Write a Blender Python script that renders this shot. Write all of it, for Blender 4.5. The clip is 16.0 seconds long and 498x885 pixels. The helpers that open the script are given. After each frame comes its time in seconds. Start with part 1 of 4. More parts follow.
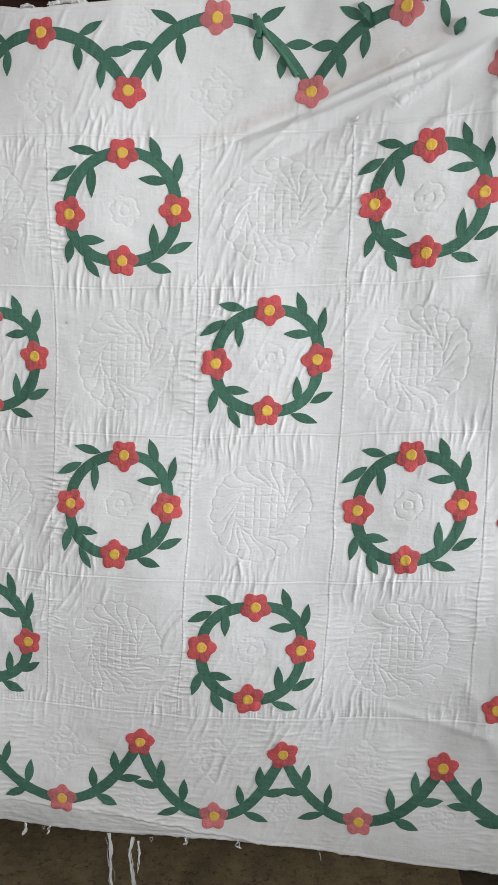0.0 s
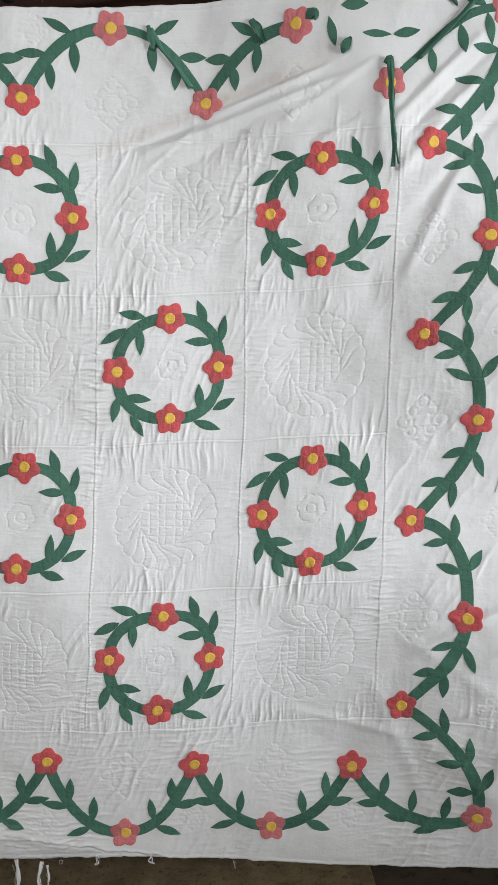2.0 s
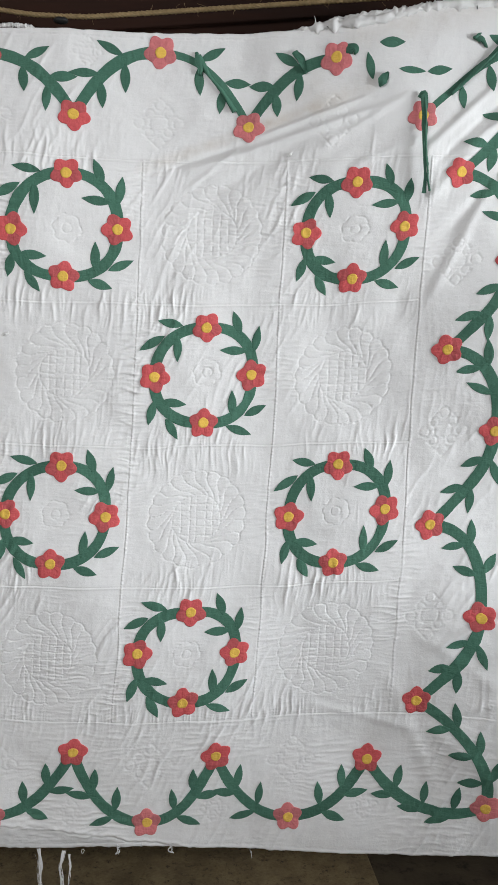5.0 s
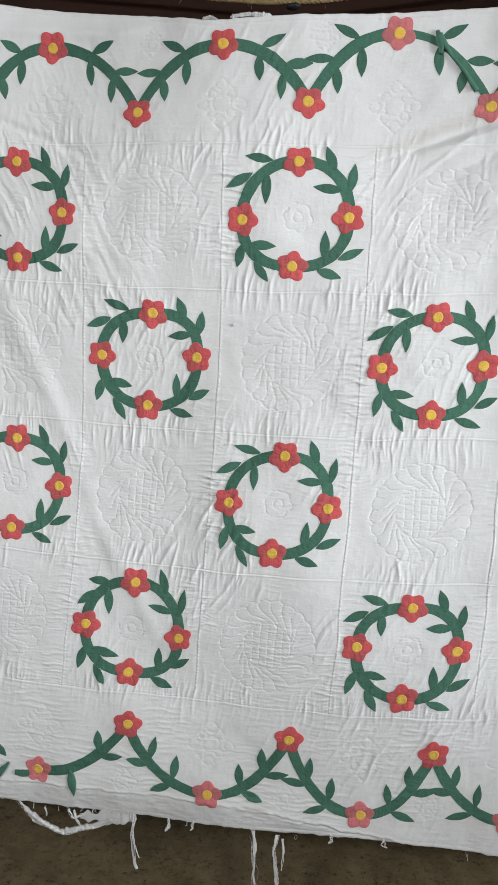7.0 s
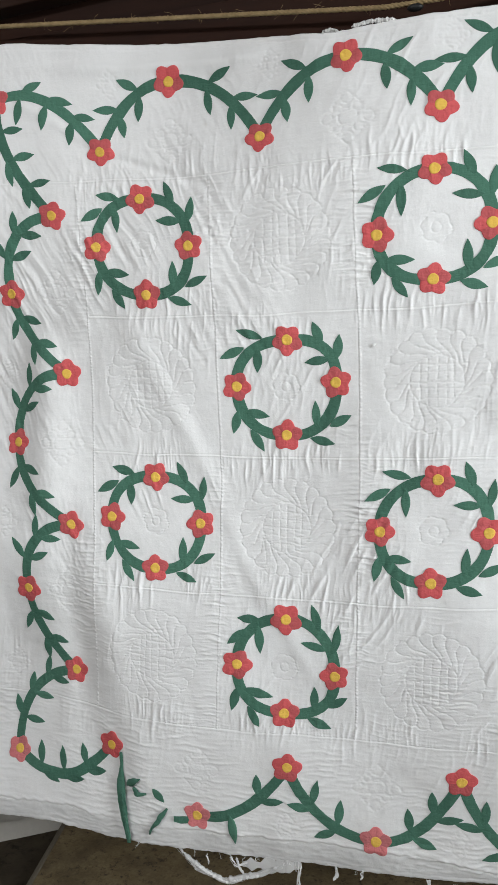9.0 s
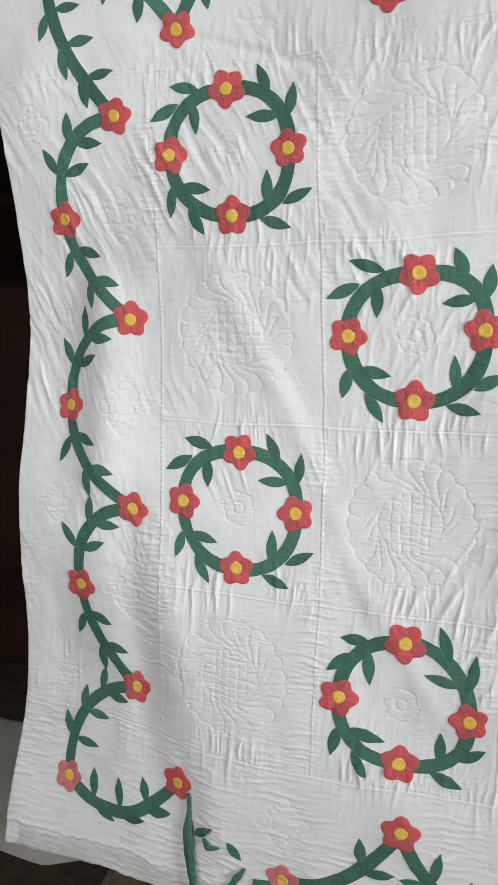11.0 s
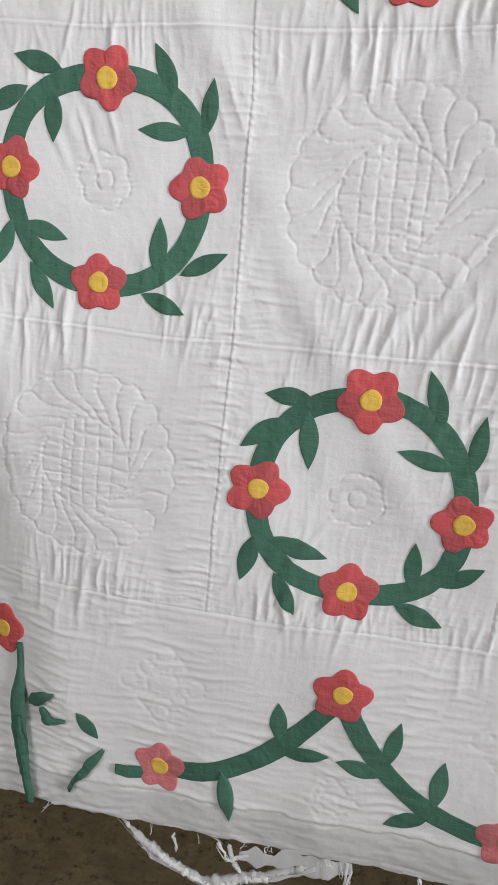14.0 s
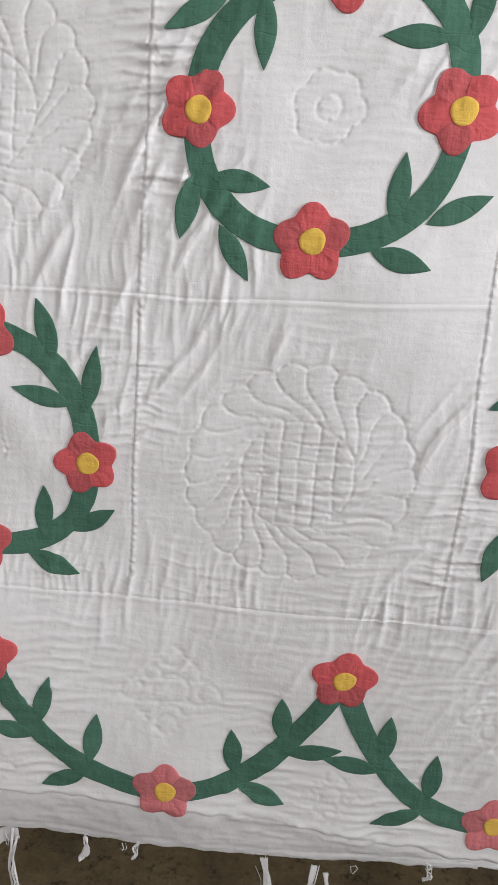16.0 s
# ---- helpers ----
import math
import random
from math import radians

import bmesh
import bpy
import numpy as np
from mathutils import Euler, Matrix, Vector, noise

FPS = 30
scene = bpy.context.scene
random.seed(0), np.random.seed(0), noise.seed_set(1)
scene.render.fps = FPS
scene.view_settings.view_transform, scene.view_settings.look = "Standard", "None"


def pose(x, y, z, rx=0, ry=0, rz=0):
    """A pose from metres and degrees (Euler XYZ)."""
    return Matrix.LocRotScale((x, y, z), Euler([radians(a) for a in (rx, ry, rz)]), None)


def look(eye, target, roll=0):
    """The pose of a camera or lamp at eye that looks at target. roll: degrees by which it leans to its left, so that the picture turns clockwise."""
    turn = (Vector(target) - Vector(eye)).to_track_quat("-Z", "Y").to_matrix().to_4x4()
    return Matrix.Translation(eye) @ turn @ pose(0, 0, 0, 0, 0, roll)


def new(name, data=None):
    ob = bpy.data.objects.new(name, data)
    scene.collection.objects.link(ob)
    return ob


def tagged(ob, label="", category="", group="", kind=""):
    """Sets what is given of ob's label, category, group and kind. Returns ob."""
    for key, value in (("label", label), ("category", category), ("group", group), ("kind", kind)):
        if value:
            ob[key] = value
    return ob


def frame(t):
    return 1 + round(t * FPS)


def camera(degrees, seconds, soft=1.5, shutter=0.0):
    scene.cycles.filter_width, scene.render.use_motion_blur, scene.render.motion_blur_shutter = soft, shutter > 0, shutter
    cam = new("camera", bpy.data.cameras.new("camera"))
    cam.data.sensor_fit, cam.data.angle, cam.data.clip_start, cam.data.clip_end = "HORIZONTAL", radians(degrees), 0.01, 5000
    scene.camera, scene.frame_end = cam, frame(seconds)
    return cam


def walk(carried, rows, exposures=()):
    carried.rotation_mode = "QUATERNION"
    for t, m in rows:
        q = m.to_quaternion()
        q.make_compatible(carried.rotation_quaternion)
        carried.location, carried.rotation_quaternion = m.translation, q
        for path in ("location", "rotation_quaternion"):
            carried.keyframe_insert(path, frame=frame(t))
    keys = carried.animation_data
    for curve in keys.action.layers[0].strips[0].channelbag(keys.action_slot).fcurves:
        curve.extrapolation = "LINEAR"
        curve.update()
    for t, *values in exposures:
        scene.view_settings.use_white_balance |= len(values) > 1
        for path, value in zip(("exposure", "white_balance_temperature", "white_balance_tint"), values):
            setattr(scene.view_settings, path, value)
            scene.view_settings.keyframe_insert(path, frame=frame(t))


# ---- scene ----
cam = camera(36.0, 16.0, soft=1.5)
PATH = [
    (0, (0.676, -1.819, 1.624), (0.311, 0.134, 1.391), 1.3),
    (0.5, (0.692, -1.826, 1.619), (0.367, 0.137, 1.413), 1.4),
    (1, (0.692, -1.826, 1.616), (0.439, 0.148, 1.419), 1.2),
    (1.5, (0.696, -1.827, 1.604), (0.508, 0.156, 1.419), 0.9),
    (2, (0.695, -1.83, 1.598), (0.56, 0.157, 1.416), 0.6),
    (2.5, (0.711, -1.84, 1.603), (0.601, 0.149, 1.422), 0.5),
    (3, (0.713, -1.885, 1.604), (0.628, 0.106, 1.433), 0.5),
    (3.2, (0.711, -1.895, 1.605), (0.639, 0.097, 1.44), 0.5),
    (5.3, (0.523, -1.938, 1.575), (0.463, 0.056, 1.434), 2.6),
    (5.5, (0.51, -1.933, 1.58), (0.394, 0.057, 1.425), 3.0),
    (6, (0.4, -1.928, 1.566), (0.214, 0.055, 1.387), 3.6),
    (6.5, (0.324, -1.921, 1.568), (0.054, 0.051, 1.371), 3.0),
    (7, (0.274, -1.938, 1.585), (-0.082, 0.02, 1.388), 2.5),
    (7.5, (0.22, -1.95, 1.592), (-0.212, -0.008, 1.39), 1.8),
    (8, (0.196, -1.939, 1.592), (-0.317, -0.016, 1.404), 0.9),
    (8.5, (0.167, -1.926, 1.608), (-0.401, -0.017, 1.422), -0.2),
    (9, (0.118, -1.887, 1.615), (-0.463, 0.02, 1.453), -1.9),
    (9.5, (0.097, -1.76, 1.631), (-0.535, 0.132, 1.482), -2.7),
    (10, (0.078, -1.634, 1.624), (-0.662, 0.217, 1.462), -2.3),
    (10.2, (0.056, -1.61, 1.627), (-0.706, 0.231, 1.458), -2.3),
    (12.3, (-0.3, -1.145, 1.327), (-1.037, 0.686, 1.004), 0.6),
    (12.5, (-0.311, -1.102, 1.295), (-1.043, 0.729, 0.957), 0.7),
    (13, (-0.311, -1.009, 1.242), (-0.987, 0.829, 0.838), 1.1),
    (13.5, (-0.284, -0.952, 1.187), (-0.898, 0.902, 0.754), 1.8),
    (14, (-0.264, -0.926, 1.159), (-0.789, 0.945, 0.685), 2.3),
    (14.5, (-0.228, -0.906, 1.139), (-0.625, 0.988, 0.632), 2.7),
    (15, (-0.131, -0.882, 1.113), (-0.474, 1.027, 0.626), 2.5),
    (15.5, (-0.036, -0.847, 1.11), (-0.34, 1.064, 0.602), 2.3),
    (16, (0.048, -0.813, 1.11), (-0.209, 1.101, 0.589), 2.3),
]
EXPOSURES = [(0.0, -0.04, 6500, 9), (3.0, -0.06, 6500, 9), (6.5, 0.04, 6450, 8), (8.0, 0.12, 6450, 7), (10.0, 0.15, 6470, 7), (13.0, 0.09, 6500, 10), (14.5, 0.05, 6610, 12), (16.0, 0.05, 6640, 13)]
walk(cam, [(t, look(eye, target, roll)) for t, eye, target, roll in PATH], EXPOSURES)

# ---- light ----
SUN_UP, SUN_ROUND = radians(38), radians(70)
world = bpy.data.worlds.new("daylight")
scene.world = world
world.use_nodes = True
sky = world.node_tree.nodes.new("ShaderNodeTexSky")
sky.sky_type, sky.sun_disc = "NISHITA", False
sky.sun_elevation, sky.sun_rotation = SUN_UP, SUN_ROUND
back = world.node_tree.nodes["Background"]
back.inputs["Strength"].default_value = 0.1
world.node_tree.links.new(sky.outputs[0], back.inputs["Color"])


def area_lamp(name, eye, target, width, height, watts, colour):
    data = bpy.data.lights.new(name, "AREA")
    data.shape, data.size, data.size_y = "RECTANGLE", width, height
    data.energy, data.color = watts, colour
    ob = new(name, data)
    ob.matrix_world = look(eye, target)
    return ob


# daylight from the right, past an unseen opening sized to shape it
area_lamp("daylight_from_right", (4.75, -2.0, 1.75), (0.5, -0.2, 1.65), 2.0, 1.4, 278, (0.895, 0.93, 0.97))
# added unseen fill lamp, lifts the quilt's left and middle
area_lamp("left_fill_lamp", (-1.0, -3.8, 2.9), (-0.8, 0.0, 1.1), 2.2, 0.16, 67, (0.975, 0.97, 1.0))
# added unseen fill lamp that brightens the floor behind the quilt
area_lamp("floor_fill_lamp", (2.72, 0.9, 1.35), (0.0, 0.7, 0.2), 1.3, 1.6, 11, (1.0, 0.93, 0.82))

# ---- materials ----


def nodes_of(mat):
    return mat.node_tree.nodes, mat.node_tree.links


def noise_node(n, l, where, scale, detail=4.0, rough=0.6, stretch=None):
    if stretch:
        m = n.new("ShaderNodeVectorMath")
        m.operation = "MULTIPLY"
        m.inputs[1].default_value = stretch
        l.new(where, m.inputs[0])
        where = m.outputs[0]
    t = n.new("ShaderNodeTexNoise")
    t.inputs["Scale"].default_value, t.inputs["Detail"].default_value, t.inputs["Roughness"].default_value = scale, detail, rough
    l.new(where, t.inputs["Vector"])
    return t.outputs["Fac"]


def mixed(n, l, fac, a, b, kind="MIX", amount=None):
    m = n.new("ShaderNodeMix")
    m.data_type, m.blend_type = "RGBA", kind
    for socket, value in ((m.inputs[0], fac), (m.inputs[6], a), (m.inputs[7], b)):
        if isinstance(value, (float, int, tuple)):
            socket.default_value = value
        else:
            l.new(value, socket)
    return m.outputs[2]


def ramp(n, l, fac, low, high):
    r = n.new("ShaderNodeMapRange")
    r.inputs["From Min"].default_value, r.inputs["From Max"].default_value = low, high
    l.new(fac, r.inputs["Value"])
    return r.outputs["Result"]


def rgba(c):
    return (*c, 1.0)


def material(name, light, dark, rough=0.85, coarse=6.0, fine=300.0, bump=0.2, spread=0.002, random_value=0.0, stretch=None, metal=0.0, fine_mix=0.25):
    mat = bpy.data.materials.new(name)
    mat.use_nodes = True
    n, l = nodes_of(mat)
    where = n.new("ShaderNodeNewGeometry").outputs["Position"]
    big = ramp(n, l, noise_node(n, l, where, coarse, 5.0, 0.6, stretch), 0.35, 0.65)
    small = noise_node(n, l, where, fine, 3.0, 0.6, stretch)
    colour = mixed(n, l, big, rgba(light), rgba(dark))
    colour = mixed(n, l, fine_mix, colour, mixed(n, l, ramp(n, l, small, 0.3, 0.7), rgba(light), rgba(dark)))
    if random_value:
        info = n.new("ShaderNodeObjectInfo")
        hsv = n.new("ShaderNodeHueSaturation")
        l.new(ramp_to(n, l, info.outputs["Random"], 1.0 - random_value, 1.0 + random_value), hsv.inputs["Value"])
        l.new(colour, hsv.inputs["Color"])
        colour = hsv.outputs["Color"]
    b = n.new("ShaderNodeBump")
    b.inputs["Strength"].default_value, b.inputs["Distance"].default_value = bump, spread
    l.new(small, b.inputs["Height"])
    p = n["Principled BSDF"]
    p.inputs["Roughness"].default_value, p.inputs["Metallic"].default_value = rough, metal
    p.inputs["Specular IOR Level"].default_value = 0.25
    l.new(colour, p.inputs["Base Color"])
    l.new(b.outputs[0], p.inputs["Normal"])
    return mat


def ramp_to(n, l, fac, low, high):
    r = n.new("ShaderNodeMapRange")
    r.inputs["To Min"].default_value, r.inputs["To Max"].default_value = low, high
    l.new(fac, r.inputs["Value"])
    return r.outputs["Result"]


def cotton(name, light, dark, random_value=0.0, stains=(), rumpled=0.16, hair=30.0, hairy=0.10):
    """Woven cotton: faint large blotches, small creases and the weave as relief; stains are soft strokes (x0, z0, x1, z1, width, depth)."""
    mat = bpy.data.materials.new(name)
    mat.use_nodes = True
    n, l = nodes_of(mat)
    where = n.new("ShaderNodeNewGeometry").outputs["Position"]
    blotch = ramp(n, l, noise_node(n, l, where, 4.0, 6.0, 0.65), 0.3, 0.7)
    crease = noise_node(n, l, where, 55.0, 6.0, 0.7)
    weave = noise_node(n, l, where, 700.0, 2.0, 0.5)
    colour = mixed(n, l, blotch, rgba(light), rgba(dark))
    # the crease noise also mottles the colour, standing in for crinkle shading
    colour = mixed(n, l, 0.35, colour, mixed(n, l, ramp(n, l, crease, 0.25, 0.75), rgba(light), rgba(dark)))
    for x0, z0, x1, z1, width, depth in stains:
        a, d = Vector((x0, 0, z0)), Vector((x1 - x0, 0, z1 - z0))
        flat = n.new("ShaderNodeVectorMath")
        flat.operation = "MULTIPLY_ADD"
        flat.inputs[1].default_value, flat.inputs[2].default_value = (1, 0, 1), -a
        l.new(where, flat.inputs[0])
        dot = n.new("ShaderNodeVectorMath")
        dot.operation = "DOT_PRODUCT"
        dot.inputs[1].default_value = d / d.length_squared
        l.new(flat.outputs[0], dot.inputs[0])
        clamp = n.new("ShaderNodeClamp")
        l.new(dot.outputs["Value"], clamp.inputs[0])
        along = n.new("ShaderNodeVectorMath")
        along.operation = "SCALE"
        along.inputs[0].default_value = d
        l.new(clamp.outputs[0], along.inputs["Scale"])
        gap = n.new("ShaderNodeVectorMath")
        gap.operation = "DISTANCE"
        l.new(flat.outputs[0], gap.inputs[0])
        l.new(along.outputs[0], gap.inputs[1])
        soft = n.new("ShaderNodeMapRange")
        soft.interpolation_type = "SMOOTHSTEP"
        soft.inputs["From Min"].default_value, soft.inputs["From Max"].default_value = 0.0, width
        soft.inputs["To Min"].default_value, soft.inputs["To Max"].default_value = depth, 0.0
        l.new(gap.outputs["Value"], soft.inputs["Value"])
        patchy = n.new("ShaderNodeMath")
        patchy.operation = "MULTIPLY"
        l.new(soft.outputs[0], patchy.inputs[0])
        l.new(ramp(n, l, noise_node(n, l, where, 14.0, 6.0, 0.7), 0.25, 0.7), patchy.inputs[1])
        colour = mixed(n, l, patchy.outputs[0], colour, (0.50, 0.42, 0.33, 1.0))
    if random_value:
        info = n.new("ShaderNodeObjectInfo")
        hsv = n.new("ShaderNodeHueSaturation")
        l.new(ramp_to(n, l, info.outputs["Random"], 1.0 - random_value, 1.0 + random_value), hsv.inputs["Value"])
        l.new(colour, hsv.inputs["Color"])
        colour = hsv.outputs["Color"]
    wide = noise_node(n, l, where, 110.0, 3.0, 0.5, (0.3, 1.0, 1.0))
    tall = noise_node(n, l, where, 110.0, 3.0, 0.5, (1.0, 1.0, 0.3))
    both = n.new("ShaderNodeMath")
    l.new(wide, both.inputs[0])
    l.new(tall, both.inputs[1])
    rumple = n.new("ShaderNodeBump")
    rumple.inputs["Strength"].default_value, rumple.inputs["Distance"].default_value = rumpled, 0.0026
    l.new(both.outputs[0], rumple.inputs["Height"])
    fold = n.new("ShaderNodeBump")
    fold.inputs["Strength"].default_value, fold.inputs["Distance"].default_value = 0.3, 0.004
    l.new(crease, fold.inputs["Height"])
    l.new(rumple.outputs[0], fold.inputs["Normal"])
    line = noise_node(n, l, where, hair, 1.5, 0.45, (0.22, 1.0, 1.0))
    middle = n.new("ShaderNodeMath")
    middle.operation = "SUBTRACT"
    middle.inputs[1].default_value = 0.5
    l.new(line, middle.inputs[0])
    size = n.new("ShaderNodeMath")
    size.operation = "ABSOLUTE"
    l.new(middle.outputs[0], size.inputs[0])
    thin = n.new("ShaderNodeMapRange")
    thin.interpolation_type = "SMOOTHSTEP"
    thin.inputs["From Max"].default_value = 0.03
    l.new(size.outputs[0], thin.inputs["Value"])
    hairs = n.new("ShaderNodeBump")
    hairs.inputs["Distance"].default_value = 0.0011
    some = n.new("ShaderNodeMath")
    some.operation = "MULTIPLY"
    some.inputs[1].default_value = hairy
    l.new(ramp(n, l, noise_node(n, l, where, 11.0, 3.0, 0.6), 0.35, 0.6), some.inputs[0])
    l.new(some.outputs[0], hairs.inputs["Strength"])
    l.new(thin.outputs[0], hairs.inputs["Height"])
    l.new(fold.outputs[0], hairs.inputs["Normal"])
    thread = n.new("ShaderNodeBump")
    thread.inputs["Strength"].default_value, thread.inputs["Distance"].default_value = 0.05, 0.0005
    l.new(weave, thread.inputs["Height"])
    l.new(hairs.outputs[0], thread.inputs["Normal"])
    p = n["Principled BSDF"]
    p.inputs["Roughness"].default_value = 0.88
    p.inputs["Specular IOR Level"].default_value = 0.2
    l.new(colour, p.inputs["Base Color"])
    l.new(thread.outputs[0], p.inputs["Normal"])
    return mat


def spotted(mat, scale, value):
    """Adds small dark pits and larger stains to a material's colour."""
    n, l = nodes_of(mat)
    p = n["Principled BSDF"]
    colour = p.inputs["Base Color"].links[0].from_socket
    where = n.new("ShaderNodeNewGeometry").outputs["Position"]
    pits = ramp(n, l, noise_node(n, l, where, scale, 8.0, 0.75), 0.53, 0.66)
    stain = ramp(n, l, noise_node(n, l, where, scale * 0.22, 5.0, 0.65), 0.45, 0.68)
    dark = (value, value * 0.78, value * 0.52, 1.0)
    colour = mixed(n, l, pits, colour, dark)
    colour = mixed(n, l, stain, colour, mixed(n, l, 0.5, colour, dark))
    l.new(colour, p.inputs["Base Color"])
    return mat


ZC = 1.42
WHITE = cotton("white_cotton", (0.80, 0.795, 0.785), (0.75, 0.745, 0.735), stains=[
    (0.45, 2.200, 0.63, 2.258, 0.024, 0.60), (0.63, 2.258, 0.74, 2.31, 0.040, 0.42), (0.20, 2.11, 0.45, 2.20, 0.024, 0.38), (0.50, 2.23, 0.62, 2.31, 0.05, 0.2), (0.72, 2.425, 1.02, 2.475, 0.055, 0.32),
    (-0.10, 2.46, 0.12, 2.455, 0.012, 0.35)])
BATTING = cotton("loose_batting", (0.78, 0.775, 0.76), (0.70, 0.695, 0.68))
BARE = cotton("bare_batting", (0.68, 0.675, 0.665), (0.53, 0.525, 0.515))
WORN = cotton("worn_grey_batting", (0.58, 0.575, 0.565), (0.42, 0.415, 0.41))
GREEN = cotton("green_cotton", (0.080, 0.188, 0.132), (0.050, 0.132, 0.092), 0.12, rumpled=0.7, hair=70.0, hairy=0.40)
RED = cotton("coral_red_cotton", (0.68, 0.130, 0.135), (0.52, 0.085, 0.09), 0.08, rumpled=0.9, hair=60.0, hairy=0.25)
RED_OVER_GREEN = cotton("coral_red_cotton_over_green", (0.54, 0.115, 0.12), (0.43, 0.088, 0.092), 0.08, rumpled=0.9, hair=60.0, hairy=0.25)
FADED = cotton("faded_coral_cotton", (0.70, 0.225, 0.23), (0.57, 0.17, 0.175), 0.08, rumpled=0.9, hair=60.0, hairy=0.25)
FADED_OVER_GREEN = cotton("faded_coral_cotton_over_green", (0.56, 0.185, 0.19), (0.46, 0.145, 0.15), 0.08, rumpled=0.9, hair=60.0, hairy=0.25)
YELLOW = cotton("yellow_cotton", (0.82, 0.54, 0.11), (0.72, 0.45, 0.08), 0.06, rumpled=0.7, hair=70.0, hairy=0.40)
DARK_WOOD = material("dark_stained_wood", (0.036, 0.011, 0.004), (0.010, 0.0033, 0.0016), 0.8, 3.0, 40.0, 0.25, 0.003, 0.3, (0.12, 1.0, 1.0))
CONCRETE = spotted(material("dark_stained_concrete", (0.060, 0.047, 0.030), (0.034, 0.026, 0.016), 0.85, 7.0, 90.0, 0.4, 0.003), 14.0, 0.010)
TAN_SLAB = spotted(material("weathered_tan_concrete", (0.215, 0.166, 0.092), (0.12, 0.090, 0.046), 0.85, 9.0, 120.0, 0.5, 0.003, fine_mix=0.5), 48.0, 0.050)
PLASTER = material("painted_wall", (0.55, 0.53, 0.50), (0.48, 0.46, 0.43), 0.85, 2.0, 60.0, 0.2)
ROPE = material("sisal_rope", (0.34, 0.245, 0.125), (0.22, 0.155, 0.075), 0.9, 60.0, 500.0, 0.5, 0.001)
CLOTH = cotton("pale_cloth", (0.46, 0.44, 0.40), (0.36, 0.345, 0.31))

# ---- mesh helpers ----


def mesh_object(name, verts, faces, mat, parent=None, smooth=True, label=""):
    me = bpy.data.meshes.new(name)
    me.from_pydata(verts, [], faces)
    me.materials.append(mat)
    if smooth:
        me.polygons.foreach_set("use_smooth", np.ones(len(me.polygons), bool))
    me.update()
    ob = new(name, me)
    if parent:
        ob.parent = parent
    if label:
        ob["label"] = label
    return ob


def grid_object(name, xyz, mat, parent=None, closed=False, label="", flip=False):
    """A sheet of quads from an array of places (rows, columns, 3)."""
    r, c = xyz.shape[:2]
    i = np.arange(r * c).reshape(r, c)
    if closed:
        i = np.concatenate([i, i[:, :1]], 1)
    quads = np.stack([i[:-1, :-1], i[:-1, 1:], i[1:, 1:], i[1:, :-1]], -1).reshape(-1, 4)
    if flip:
        quads = quads[:, ::-1]
    me = bpy.data.meshes.new(name)
    me.vertices.add(r * c)
    me.vertices.foreach_set("co", np.ascontiguousarray(xyz, np.float32).ravel())
    me.loops.add(quads.size)
    me.loops.foreach_set("vertex_index", quads.ravel().astype(np.int32))
    me.polygons.add(len(quads))
    me.polygons.foreach_set("loop_start", np.arange(0, quads.size, 4, dtype=np.int32))
    me.polygons.foreach_set("use_smooth", np.ones(len(quads), bool))
    me.materials.append(mat)
    me.update(calc_edges=True)
    me.validate()
    ob = new(name, me)
    if parent:
        ob.parent = parent
    if label:
        ob["label"] = label
    return ob


def box_object(name, lo, hi, mat, parent=None, bevel=0.004, label="", turn=0.0):
    bm = bmesh.new()
    bmesh.ops.create_cube(bm, size=1)
    size = Vector(hi) - Vector(lo)
    bmesh.ops.scale(bm, vec=size, verts=bm.verts)
    if bevel:
        bmesh.ops.bevel(bm, geom=bm.edges[:], offset=bevel, segments=2, affect="EDGES", profile=0.5)
    bmesh.ops.rotate(bm, cent=(0, 0, 0), matrix=Matrix.Rotation(radians(turn), 3, "Y"), verts=bm.verts)
    bmesh.ops.translate(bm, vec=(Vector(lo) + Vector(hi)) / 2, verts=bm.verts)
    me = bpy.data.meshes.new(name)
    bm.to_mesh(me)
    bm.free()
    me.materials.append(mat)
    ob = new(name, me)
    if parent:
        ob.parent = parent
    if label:
        ob["label"] = label
    return ob


def tube(centre, radius, sides=8):
    """Rings of places round a line of places; radius may vary along it."""
    c = np.asarray(centre, float)
    radius = np.broadcast_to(np.asarray(radius, float), (len(c),))
    ahead = np.gradient(c, axis=0)
    ahead /= np.linalg.norm(ahead, axis=1, keepdims=True) + 1e-9
    side = np.cross(ahead, (0.0, 1.0, 0.02))
    side /= np.linalg.norm(side, axis=1, keepdims=True) + 1e-9
    up = np.cross(side, ahead)
    a = np.linspace(0, 2 * math.pi, sides, endpoint=False)
    return c[:, None] + radius[:, None, None] * (np.cos(a)[None, :, None] * side[:, None] + np.sin(a)[None, :, None] * up[:, None])


# ---- the quilt's plan: u to the right and v up from its middle ----
S = 0.365
RING = 0.357 * S
FLOWER = 0.0397
DX = (0.0082, 0.0228, -0.0186, 0.0055, 0.0043, 0.0081, 0.012, -0.0135, -0.0209, -0.022)
DZ = (-0.0074, 0.0024, -0.0084, -0.0255, 0.014, -0.0159, -0.0164, 0.0441, -0.0212, -0.0003)
DEPTH = (0.0033, -0.0049, -0.0173, -0.0072, 0.0115, -0.0347, 0.0119, -0.0176, 0.0, -0.0205)

